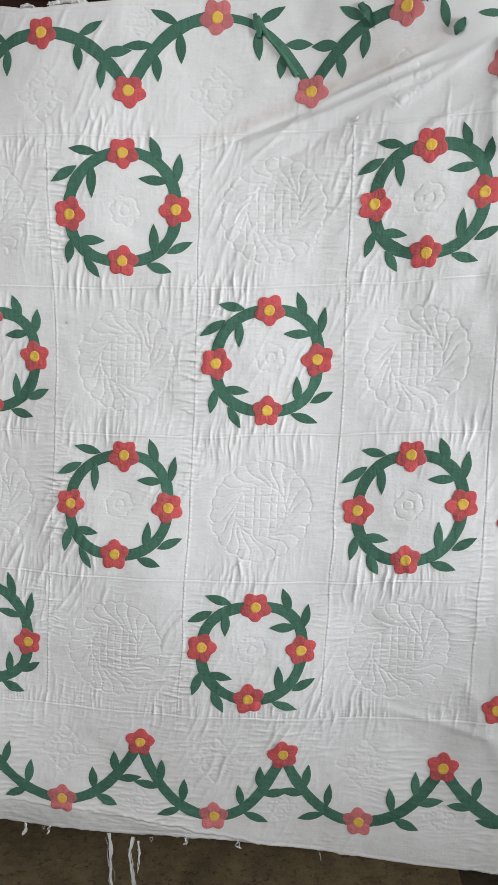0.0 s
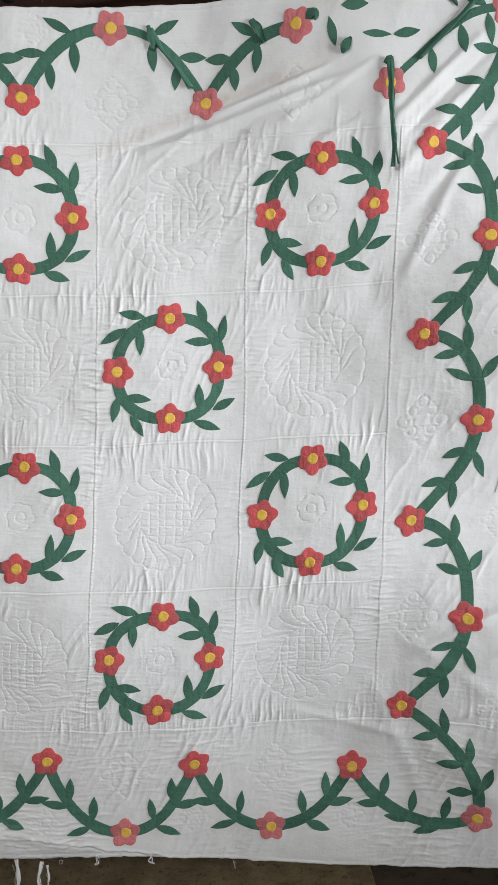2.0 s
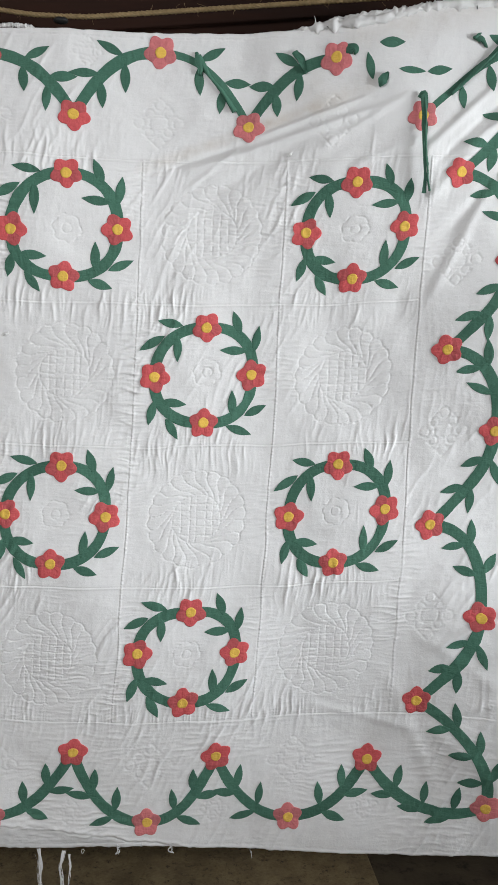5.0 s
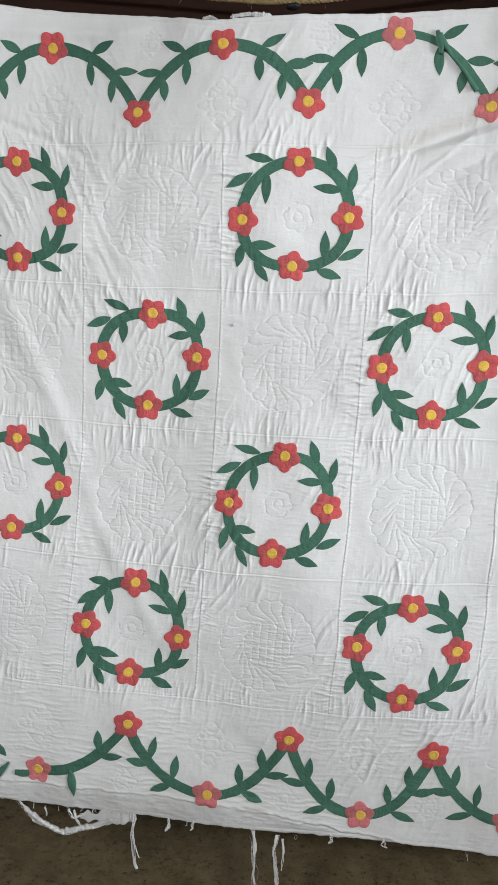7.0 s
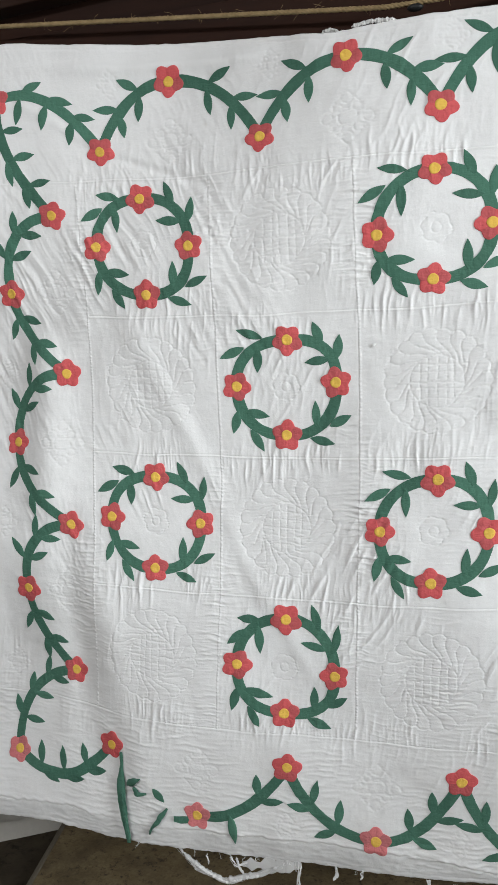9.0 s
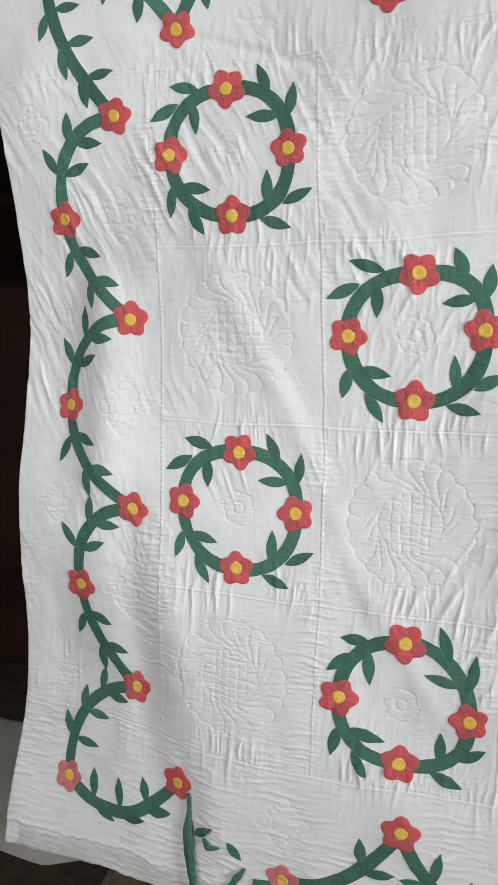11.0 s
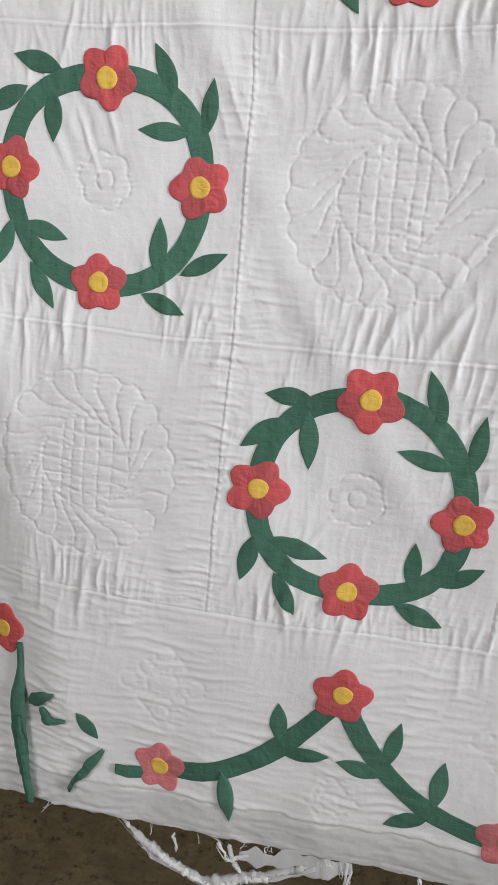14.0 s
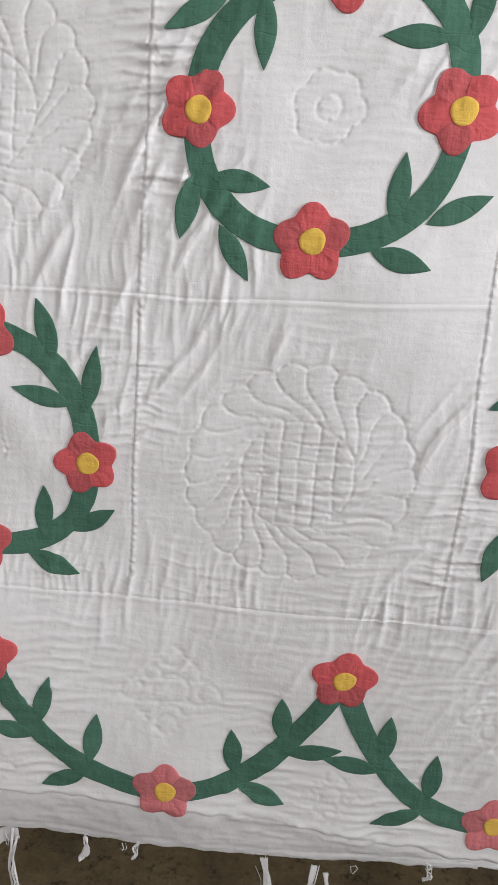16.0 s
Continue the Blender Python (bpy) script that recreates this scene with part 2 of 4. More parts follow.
BILLOW = (
    3.1, -4.0, -3.6, -0.0, 5.2, -4.7,
    0.0, 7.8, 3.6, 0.5, -0.6, -6.9,
    -3.1, -5.0, 1.2, -1.9, -3.6, -1.7,
    2.3, 7.9, -0.7, 9.3, -7.4, -5.8,
    -7.0, 2.0, 0.9, 2.2, -2.1, 0.3,
    0.5, 14.0, -6.4, 3.7, -4.4, -8.5,
    3.3, -2.3, 0.7, -3.0, 3.5, 2.3,
)     # millimetres: slow billows of the cloth, as waves across (rows) and up (columns)


def cubic(c, u, v):
    out, k = 0.0, 0
    for i in range(4):
        for j in range(4 - i):
            out = out + c[k] * u**i * v**j
            k += 1
    return out


def hung(u, v):
    """Where the cloth's plan lies as it hangs: pulled out of square by its own weight."""
    cu, cv = np.clip(u, -1.05, 1.05), np.clip(v, -0.9, 0.9)
    return u + cubic(DX, cu, cv), v + cubic(DZ, cu, cv)


TOP_IN = [(-0.836, 0.809), (-0.406, 0.808), (0.019, 0.831), (0.445, 0.817), (0.883, 0.831)]
TOP_OUT = [(-0.647, 0.984), (-0.19, 0.97), (0.222, 0.996), (0.658, 0.976)]
LOW_IN = [(-0.856, -0.829), (-0.351, -0.822), (0.089, -0.815), (0.465, -0.835), (0.869, -0.861)]
LOW_OUT = [(-0.597, -0.988), (-0.118, -0.995), (0.29, -1.019), (0.666, -1.011)]
LEFT_IN = [(-0.986, 0.639), (-0.982, 0.21), (-0.982, -0.209), (-0.987, -0.639)]
LEFT_OUT = [(-1.144, 0.431), (-1.151, 0.015), (-1.129, -0.404)]
RIGHT_IN = [(0.993, 0.683), (0.995, 0.23), (0.984, -0.224), (0.985, -0.696)]
RIGHT_OUT = [(1.134, 0.458), (1.128, 0.02), (1.127, -0.466)]
TL, TR, BL, BR = (-1.124, 0.958), (1.153, 0.987), (-1.168, -0.905), (1.18, -0.978)


def curve_through(points):
    xs, ys = zip(*points)
    return lambda a: np.interp(a, xs, ys)


top_edge = curve_through([(-1.4, 1.11), (-1.085, 1.107), (-0.633, 1.082), (-0.38, 1.056), (-0.22, 1.030), (0.325, 1.047), (0.69, 1.05), (0.9, 1.085), (1.227, 1.09)])
low_edge = curve_through([(-1.4, -1.100), (-1.042, -1.092), (-0.715, -1.094), (-0.278, -1.083), (0.185, -1.087), (0.651, -1.110), (1.012, -1.131), (1.33, -1.108)])
left_edge = curve_through([(-1.13, -1.348), (-0.443, -1.302), (0.017, -1.286), (0.6, -1.282), (1.1, -1.288)])
right_edge = curve_through([(-1.08, 1.317), (-0.77, 1.304), (0.025, 1.267), (1.04, 1.235)])

# ---- relief of the cloth on a fine raster ----
CELL, U0, V0, NU, NV = 0.0013, -1.45, -1.27, 2250, 1960
rng = np.random.default_rng(7)
stitched = []


def stitch(points, step=0.0016):
    """Remember a sewn line, as close-set places along it."""
    p = np.array(points, float)
    if len(p) < 3:
        p = p[0] + np.linspace(0, 1, 16)[:, None] * (p[-1] - p[0])
    u, v = p[:, 0].copy(), p[:, 1].copy()
    p[:, 0] += 0.0009 * np.sin(61 * v + 23 * u) + 0.0005 * np.sin(150 * v - 90 * u)
    p[:, 1] += 0.0009 * np.sin(57 * u - 31 * v) + 0.0005 * np.sin(160 * u + 80 * v)
    length = np.r_[0, np.cumsum(np.linalg.norm(np.diff(p, axis=0), axis=1))]
    s = np.linspace(0, length[-1], max(2, int(length[-1] / step)))
    stitched.append(np.stack([np.interp(s, length, p[:, 0]), np.interp(s, length, p[:, 1])], -1))


def circle(cu, cv, r, n=60, wobble=0.0, lobes=0, start=0.0):
    a = np.linspace(0, 2 * math.pi, n)
    rr = r * (1 + wobble * np.abs(np.sin(lobes / 2 * (a - start)))) if lobes else r * np.ones(n)
    return np.stack([cu + rr * np.cos(a), cv + rr * np.sin(a)], -1)


def bezier(p0, p1, p2, n=24):
    t = np.linspace(0, 1, n)[:, None]
    return (1 - t) ** 2 * np.array(p0) + 2 * t * (1 - t) * np.array(p1) + t * t * np.array(p2)


# feathered wheels in the plain blocks
def feather_wheel(cu, cv, turn):
    ro, ri, count = 0.350 * S, 0.172 * S, 22
    stitch(circle(cu, cv, ro * 0.95, 320, 0.055, count, turn))
    for k in range(count):
        a = turn + 2 * math.pi * k / count
        r = np.linspace(0, 1, 26)
        swing = (0.55 + rng.normal(0, 0.05)) * (1 - r) ** 2.0 - 0.07 * np.sin(math.pi * r) ** 2
        rr = ri * rng.uniform(0.98, 1.06) + (ro * 0.95 - ri) * r
        stitch(np.stack([cu + rr * np.cos(a - swing), cv + rr * np.sin(a - swing)], -1))
    stitch(circle(cu, cv, ri, 90, 0.02, 7, turn))
    for k in np.array([-0.66, -0.33, 0.0, 0.33, 0.66]) + rng.normal(0, 0.03, 5):
        half = ri * 0.97 * math.sqrt(1 - k * k)
        stitch([(cu - half, cv + k * ri + 0.002), (cu + half, cv + k * ri - 0.002)])
    for k in np.array([-0.62, -0.3, 0.02, 0.35, 0.66]) + rng.normal(0, 0.03, 5):
        half = ri * 0.97 * math.sqrt(1 - k * k)
        stitch([(cu + k * ri, cv - half), (cu + k * ri + rng.normal(0, 0.002), cv + half)])


def small_bloom(cu, cv):
    stitch(circle(cu, cv, 0.031, 110, 0.17, 6, 0.3))
    stitch(circle(cu, cv, 0.0125, 40))


def border_bloom(cu, cv, r):
    for k in range(8):
        a = math.pi / 4 * k
        far = r * (0.90 if k % 2 == 0 else 0.62)
        stitch(circle(cu + far * math.cos(a), cv + far * math.sin(a), r * (0.25 if k % 2 == 0 else 0.20), 30))
    stitch(circle(cu, cv, r * 0.40, 60, 0.08, 8))
    d = r * 1.22
    stitch([(cu - d * 0.55, cv + d * 0.45), (cu, cv + d), (cu + d * 0.55, cv + d * 0.45)])
    stitch([(cu - d * 0.6, cv - d * 0.4), (cu, cv - d), (cu + d * 0.6, cv - d * 0.4)])
    for k in (-0.3, 0.3):
        stitch([(cu - r * 0.8, cv + k * r), (cu + r * 0.8, cv + k * r)])


plain, wreath = [], []
for row in range(4):
    for col in range(5):
        c = ((col - 2) * S, (1.5 - row) * S)
        (wreath if (row + col) % 2 == 0 else plain).append(c)
for c in plain:
    feather_wheel(c[0] + rng.normal(0, 0.004), c[1] + rng.normal(0, 0.004), rng.uniform(0, 0.26))
for c in wreath:
    small_bloom(c[0] + rng.normal(0, 0.004), c[1] + rng.normal(0, 0.004))
for u, v in TOP_OUT:
    border_bloom(u, 0.825, 0.054)
for u, v in LOW_OUT:
    border_bloom(u, -0.855, 0.054)
for u, v in LEFT_OUT:
    border_bloom(-1.0, v, 0.054)
for u, v in RIGHT_OUT:
    border_bloom(1.0, v, 0.054)
for u, v in TOP_IN[:3]:
    border_bloom(u + 0.03, 0.985, 0.03)
for u, v in LOW_IN[1:]:
    border_bloom(u, -0.985, 0.032)
for u, v in LEFT_IN + RIGHT_IN:
    border_bloom(1.19 * np.sign(u), v, 0.036)

# ---- the sewn-on pieces, as plan shapes ----
LEAF_LEN, LEAF_WIDE, STEM_WIDE = 0.066, 0.0235, 0.0275
WREATH_LEAVES = [((-0.47, 1.03), (-0.98, 1.13)), ((-0.83, 0.82), (-1.32, 0.56)), ((-0.57, 0.84), (-0.56, 0.29)),
                 ((0.70, 0.84), (0.50, 1.32)), ((1.00, 0.47), (1.06, 1.00)), ((0.87, 0.50), (0.31, 0.55)),
                 ((-0.98, -0.48), (-1.09, -0.97)), ((-0.75, -0.87), (-0.49, -1.29)), ((-0.86, -0.50), (-0.34, -0.61)),
                 ((0.60, -0.86), (0.60, -0.29)), ((0.85, -0.83), (1.32, -0.61)), ((0.46, -1.05), (0.96, -1.20))]
SEWN_OFF = [
    ((-3, -3), (-2, -2), (-2, 3), (5, 4)),
    ((-2, 2), (3, 8), (0, -7), (-3, 12)),
    ((-1, 6), (-2, -10), (7, -5), (1, 8)),
    ((-4, 7), (7, -15), (0, 0), (-3, 4)),
    ((-9, 0), (-1, -7), (1, -4), (1, 8)),
    ((-5, 0), (1, -9), (5, 6), (-1, 3)),
    ((-2, 1), (9, -1), (1, 3), (-4, 7)),
    ((-1, 5), (-1, -4), (6, -6), (2, 1)),
    ((-2, -15), (-1, -1), (2, 0), (1, 5)),
    ((-5, 4), (2, -16), (2, 7), (1, 2)),
]     # millimetres by which each wreath's four flowers stray: right, top, left, bottom
OWN_WAY = {0: ((-0.54, 0.95), (-1.03, 0.91)), 1: ((-0.81, 0.74), (-1.23, 0.42)), 8: ((-0.86, -0.50), (-0.22, -0.66)), 10: ((0.88, -0.74), (1.27, -0.47))}     # the wreath whose leaves were set lower
leaves, stems, flowers = [], [], []     # (base, tip, width), (line, width), (middle, inward angle, stem angles)
for place, ((cu, cv), stray) in enumerate(zip(wreath, SEWN_OFF)):
    stray = np.array(stray + stray[:1]) / 1000.0

    def at(a, b):
        turn = (math.atan2(b, a) % (2 * math.pi)) / (math.pi / 2)
        k = min(int(turn), 3)
        f = turn - k
        f = f * f * (3 - 2 * f)
        d = stray[k] * (1 - f) + stray[k + 1] * f
        return (cu + RING * a + d[0], cv + RING * b + d[1])

    for k, (base, tip) in enumerate(WREATH_LEAVES):
        base, tip = OWN_WAY.get(k, (base, tip)) if place == 8 else (base, tip)
        b, t = at(*base), at(tip[0] + rng.normal(0, 0.02), tip[1] + rng.normal(0, 0.02))
        leaves.append((b, t, LEAF_WIDE * rng.uniform(0.92, 1.08)))
    arc = np.linspace(0, math.pi / 2, 22)
    for k in range(4):
        a0 = k * math.pi / 2
        ring = 1.0 + (0.055 if k in (0, 3) else 0.03) * np.sin(2 * arc)
        stems.append(([at(r * math.cos(a0 + a * 0.999), r * math.sin(a0 + a * 0.999)) for a, r in zip(arc, ring)], STEM_WIDE))
        flowers.append((at(math.cos(a0), math.sin(a0)), a0 + math.pi + rng.normal(0, 0.1), (a0 + 1.75, a0 - 1.75)))


def border_run(outer, inner, across, inward, count=2, width=STEM_WIDE, bend=0.62, leaf_from=0.36, leaf_to=0.66, skip=(), belly=0.0, leans=(-0.16, -0.16, -0.38, 0.18)):
    """A vine from an outer flower to an inner one; across and inward are the plan's directions along and away from the edge."""
    o, i = np.array(outer), np.array(inner)
    side = np.array(across) * np.sign(np.dot(i - o, across))
    inward = np.array(inward)
    mid = o + side * np.dot(i - o, side) * bend - inward * belly
    line = bezier(o, mid, i, 26)
    stems.append((line, width))
    for k, s in enumerate(np.linspace(leaf_from, leaf_to, count)):
        at_ = line[int(s * 25)]
        j = rng.normal(0, 0.05, 4)
        d_in = inward + side * (leans[min(k, 1)] + j[0])
        d_out = side + inward * (leans[2 + min(k, 1)] + j[1])
        n_in = at_ + inward * 0.008
        n_out = at_ + side * 0.004 - inward * 0.008
        if ("in", k) not in skip:
            leaves.append((tuple(n_in), tuple(n_in + d_in / np.linalg.norm(d_in) * LEAF_LEN * rng.uniform(0.92, 1.08)), LEAF_WIDE * rng.uniform(0.9, 1.05)))
        if ("out", k) not in skip:
            leaves.append((tuple(n_out), tuple(n_out + d_out / np.linalg.norm(d_out) * LEAF_LEN * rng.uniform(0.92, 1.1)), LEAF_WIDE * rng.uniform(0.9, 1.05)))
    first = line[2] - line[0]
    last = line[-3] - line[-1]
    return math.atan2(first[1], first[0]), math.atan2(last[1], last[0])


angles = {}


def run(outer, inner, across, inward, **more):
    a, b = border_run(outer, inner, across, inward, **more)
    angles.setdefault(outer, []).append(a)
    angles.setdefault(inner, []).append(b)


ALONG, UP = (1.0, 0.0), (0.0, 1.0)
TOP_LEAN, LOW_LEAN = (0.05, -0.05, -0.50, 0.0), (-0.06, -0.08, -0.34, 0.20)     # how the leaves lean: two inside the vine, two outside
UPPER_LEAN, LOWER_LEAN = (0.36, -0.1, -0.5, 0.08), (0.42, 0.22, -0.45, 0.12)
for ins, outs, inward in ((TOP_IN, TOP_OUT, (0.0, -1.0)), (LOW_IN, LOW_OUT, (0.0, 1.0))):
    for k, o in enumerate(outs):
        torn_top = ins is TOP_IN and k == 3
        torn_low = ins is LOW_IN and k == 0
        if not torn_low:
            run(o, ins[k], ALONG, inward, leans=TOP_LEAN if ins is TOP_IN else LOW_LEAN)
        if not torn_top:
            run(o, ins[k + 1], ALONG, inward, leans=TOP_LEAN if ins is TOP_IN else LOW_LEAN, skip=(("in", 0), ("out", 0)) if torn_low else (), width=0.018 if ins is TOP_IN and k == 2 else STEM_WIDE)
for ins, outs, inward in ((LEFT_IN, LEFT_OUT, (1.0, 0.0)), (RIGHT_IN, RIGHT_OUT, (-1.0, 0.0))):
    for k, o in enumerate(outs):
        run(o, ins[k], UP, inward, leans=UPPER_LEAN, bend=0.92, belly=0.012, leaf_from=0.30, leaf_to=0.56)
        run(o, ins[k + 1], UP, inward, leans=LOWER_LEAN, bend=0.5, leaf_from=0.30, leaf_to=0.60)
for corner, along_flower, up_flower, sx, sy, sag, bend, wide in (
        (TL, TOP_IN[0], LEFT_IN[0], 1, -1, 0.05, 0.55, STEM_WIDE), (TR, TOP_IN[4], RIGHT_IN[0], -1, -1, 0.025, 0.62, 0.017),
        (BL, LOW_IN[0], LEFT_IN[3], 1, 1, 0.125, 0.85, STEM_WIDE), (BR, LOW_IN[4], RIGHT_IN[3], -1, 1, 0.085, 0.55, STEM_WIDE)):
    run(corner, along_flower, ALONG, (0.0, float(sy)), count=3, leaf_from=0.24, leaf_to=0.74, skip=(("out", 1), ("out", 2)) if corner is TR else (), belly=sag, bend=0.33 if corner is TR else 0.55, width=wide)
    run(corner, up_flower, UP, (float(sx), 0.0), count=3, leaf_from=0.24, leaf_to=0.74, bend=bend, belly=0.02 if sy > 0 else 0.0)
for group, inward in ((TOP_IN + TOP_OUT, -math.pi / 2), (LOW_IN + LOW_OUT, math.pi / 2), (LEFT_IN + LEFT_OUT, 0.0), (RIGHT_IN + RIGHT_OUT, math.pi)):
    for p in group:
        flowers.append((p, inward + rng.normal(0, 0.12), tuple(angles.get(p, ()))))
for p, inward in ((TL, -0.8), (TR, -2.3), (BL, 1.2), (BR, 2.0)):
    flowers.append((p, inward, tuple(angles.get(p, ()))))
# leaves that have come loose where the vine is torn off
leaves += [((0.761, 1.006), (0.826, 1.006), 0.024), ((0.75, 0.924), (0.733, 0.987), 0.021), ((0.813, 0.946), (0.882, 0.938), 0.016),
           ((0.885, 0.938), (0.95, 0.945), 0.021), ((-0.722, -0.928), (-0.690, -0.964), 0.022)]


def lobed(a, inward):
    return FLOWER * (0.762 + 0.238 * (0.5 + 0.5 * np.cos(5 * (a - inward))) ** 0.75)


def leaf_outline(base, tip, width, grow=0.0):
    b, t = np.array(base), np.array(tip)
    ahead = t - b
    side = np.array([-ahead[1], ahead[0]]) / np.linalg.norm(ahead)
    s = np.linspace(0, 1, 14)
    w = (width / 2 * np.sin(math.pi * s**0.92) ** 0.95 + grow)
    mid = b + s[:, None] * ahead
    return mid + w[:, None] * side, mid - w[:, None] * side


hem = np.linspace(-1.25, 1.22, 120)
stitch(np.stack([hem, low_edge(hem) + 0.014], -1))
stitch(np.stack([hem, top_edge(hem) - 0.016], -1))
REACH = 11
sewn = np.concatenate(stitched)
cu, cv = (sewn[:, 0] - U0) / CELL, (sewn[:, 1] - V0) / CELL
iu, iv = np.round(cu).astype(int), np.round(cv).astype(int)
near = np.full((NV, NU), REACH * CELL)
keep = (iu > REACH) & (iu < NU - REACH - 1) & (iv > REACH) & (iv < NV - REACH - 1)
cu, cv, iu, iv = cu[keep], cv[keep], iu[keep], iv[keep]
flat_near = near.ravel()
for dv in range(-REACH, REACH + 1):
    for du in range(-REACH, REACH + 1):
        if du * du + dv * dv > REACH * REACH:
            continue
        gap = np.hypot(iu + du - cu, iv + dv - cv) * CELL
        order = (iv + dv) * NU + iu + du
        np.minimum.at(flat_near, order, gap)
near = flat_near.reshape(NV, NU)


def cloth_noise(lu, lv, seed, lean=0.0):
    """Smooth noise with features lu long and lv broad, of spread 1; lean turns them from the level, in degrees."""
    r = np.random.default_rng(seed).standard_normal((NV, NU))
    ku = np.fft.rfftfreq(NU, CELL)[None, :] * 2 * math.pi
    kv = np.fft.fftfreq(NV, CELL)[:, None] * 2 * math.pi
    c, s = math.cos(radians(lean)), math.sin(radians(lean))
    out = np.fft.irfft2(np.fft.rfft2(r) * np.exp(-0.5 * (((c * ku + s * kv) * lu) ** 2 + ((c * kv - s * ku) * lv) ** 2)), s=(NV, NU))
    return out / out.std()


def creases(field, narrow=0.3):
    """Sharp creases along the lines where a noise changes sign."""
    return -np.exp(-((field / narrow) ** 2))


STRAY = [np.round(0.0032 * cloth_noise(0.020, 0.020, 50 + k) / CELL).astype(int) for k in range(2)]     # lets the puckers wander


def ripples(lu, lv, seed, lean=0.0):
    """Like cloth_noise, but with a steady spacing of about four times lv: rows of puckers."""
    r = np.random.default_rng(seed).standard_normal((NV, NU))
    ku = np.fft.rfftfreq(NU, CELL)[None, :] * 2 * math.pi
    kv = np.fft.fftfreq(NV, CELL)[:, None] * 2 * math.pi
    c, s = math.cos(radians(lean)), math.sin(radians(lean))
    far = ((c * kv - s * ku) * lv) ** 2
    out = np.fft.irfft2(np.fft.rfft2(r) * far * np.exp(-0.5 * (((c * ku + s * kv) * lu) ** 2 + far)), s=(NV, NU))
    over = np.roll(STRAY[0], 37 * seed, 0), np.roll(STRAY[1], 53 * seed, 1)
    out = out[(np.arange(NV)[:, None] + over[0]) % NV, (np.arange(NU)[None, :] + over[1]) % NU]
    return out / out.std()


def ridged(field):
    """Narrow crests with broad hollows between."""
    out = np.exp(0.75 * np.clip(field, -3.0, 2.3))
    return (out - out.mean()) / out.std()


UU, VV = np.meshgrid(U0 + CELL * np.arange(NU), V0 + CELL * np.arange(NV))
WU, WV = UU + 0.0012 * cloth_noise(0.03, 0.03, 1), VV + 0.0015 * cloth_noise(0.04, 0.04, 2)
side_of = [WU - (k - 2.5) * S + np.where(np.abs(WV) > 2 * S, 9.0, 0) for k in range(6)]
upright = np.min(np.abs(side_of), axis=0)
rows_of = [WV - (k - 2) * S + np.where((np.abs(WU) > 2.5 * S) & (0 < k < 4), 9.0, 0) for k in range(5)]
level = np.min(np.abs(rows_of), axis=0)
inside = (np.abs(UU) < 2.5 * S) & (np.abs(VV) < 2 * S)
left_slack = np.clip((-0.25 - UU) / 0.4, 0, 1)
right_calm = 1 - 0.45 * np.clip((UU - 0.25) / 0.3, 0, 1) * np.clip((VV + 0.6) / 0.3, 0, 1)
low_slack = np.clip((-0.62 - VV) / 0.15, 0, 1)
outer = 1 - inside.astype(float)
beads = np.clip(0.85 + 0.5 * cloth_noise(0.0016, 0.0016, 23), 0.2, 1.8)
relief = -0.0012 * beads * np.exp(-((near / 0.0012) ** 2)) + 0.0007 * (1 - np.exp(-near / 0.005))
relief -= 0.0009 * np.exp(-(upright / 0.0012) ** 2) + 0.0014 * np.exp(-(level / 0.0013) ** 2)
beside = np.clip(0.8 + 0.5 * ripples(0.004, 0.0022, 24), 0, 1.8)
for d in side_of:
    relief += 0.0013 * beside * np.exp(-(((d - 0.0034) / 0.0026) ** 2))
for d in rows_of:
    relief += 0.0012 * np.exp(-(((d + 0.0032) / 0.0022) ** 2))
# puckers stand square to the nearest seam; the quilted wheels hold the cloth flat
wheel = np.min([np.hypot(UU - c[0], VV - c[1]) for c in plain], axis=0)
high_calm = 1 - 0.5 * np.clip((VV - 0.70) / 0.08, 0, 1)
held = 1 - 0.62 * np.clip((0.37 * S - wheel) / 0.03, 0, 1)
patch = np.clip(0.7 + 0.6 * cloth_noise(0.045, 0.045, 3), 0.1, 1.8)
other = np.clip(0.7 + 0.6 * cloth_noise(0.045, 0.045, 4), 0.1, 1.8)
by_side = np.exp(-((upright / 0.050) ** 2))
by_row = np.exp(-((level / 0.055) ** 2))
share = by_side / (by_side + by_row + 0.05)
across = high_calm * held * patch * right_calm * (by_side * share + 0.12 + 0.42 * low_slack) * (1 - 0.5 * left_slack * np.clip((VV + 0.35) / 0.3, 0, 1))
upward = high_calm * held * other * right_calm * (by_row * (1 - share) + 0.22) * (1 - 0.55 * low_slack * outer)
relief += across * (0.00043 * ridged(ripples(0.011, 0.0026, 11)) + 0.00074 * ridged(ripples(0.017, 0.0044, 15, 3)))
relief += upward * (0.00031 * ridged(ripples(0.014, 0.0030, 12, 88)) + 0.00066 * ridged(ripples(0.022, 0.0056, 16, 86)))
slant = high_calm**1.5 * left_slack * np.clip((VV + 0.45) / 0.3, 0.15, 1) * (1 - 0.45 * (1 - held) / 0.62)
relief += slant * patch * (0.00032 * ridged(ripples(0.022, 0.0046, 17, -66)) + 0.0005 * ripples(0.06, 0.009, 18, -62))
relief += 0.00040 * high_calm * (1 - left_slack) * right_calm * held * other * ridged(ripples(0.035, 0.0068, 25, 62)) * np.clip(0.5 + cloth_noise(0.12, 0.12, 26), 0, 1.2)
relief += np.exp(-near / 0.005) * (0.00012 * cloth_noise(0.0016, 0.0016, 19) + 0.00032 * ripples(0.007, 0.0021, 20, 3))
relief += (1 - held) * 0.00035 * patch * ripples(0.016, 0.0034, 21, 4)
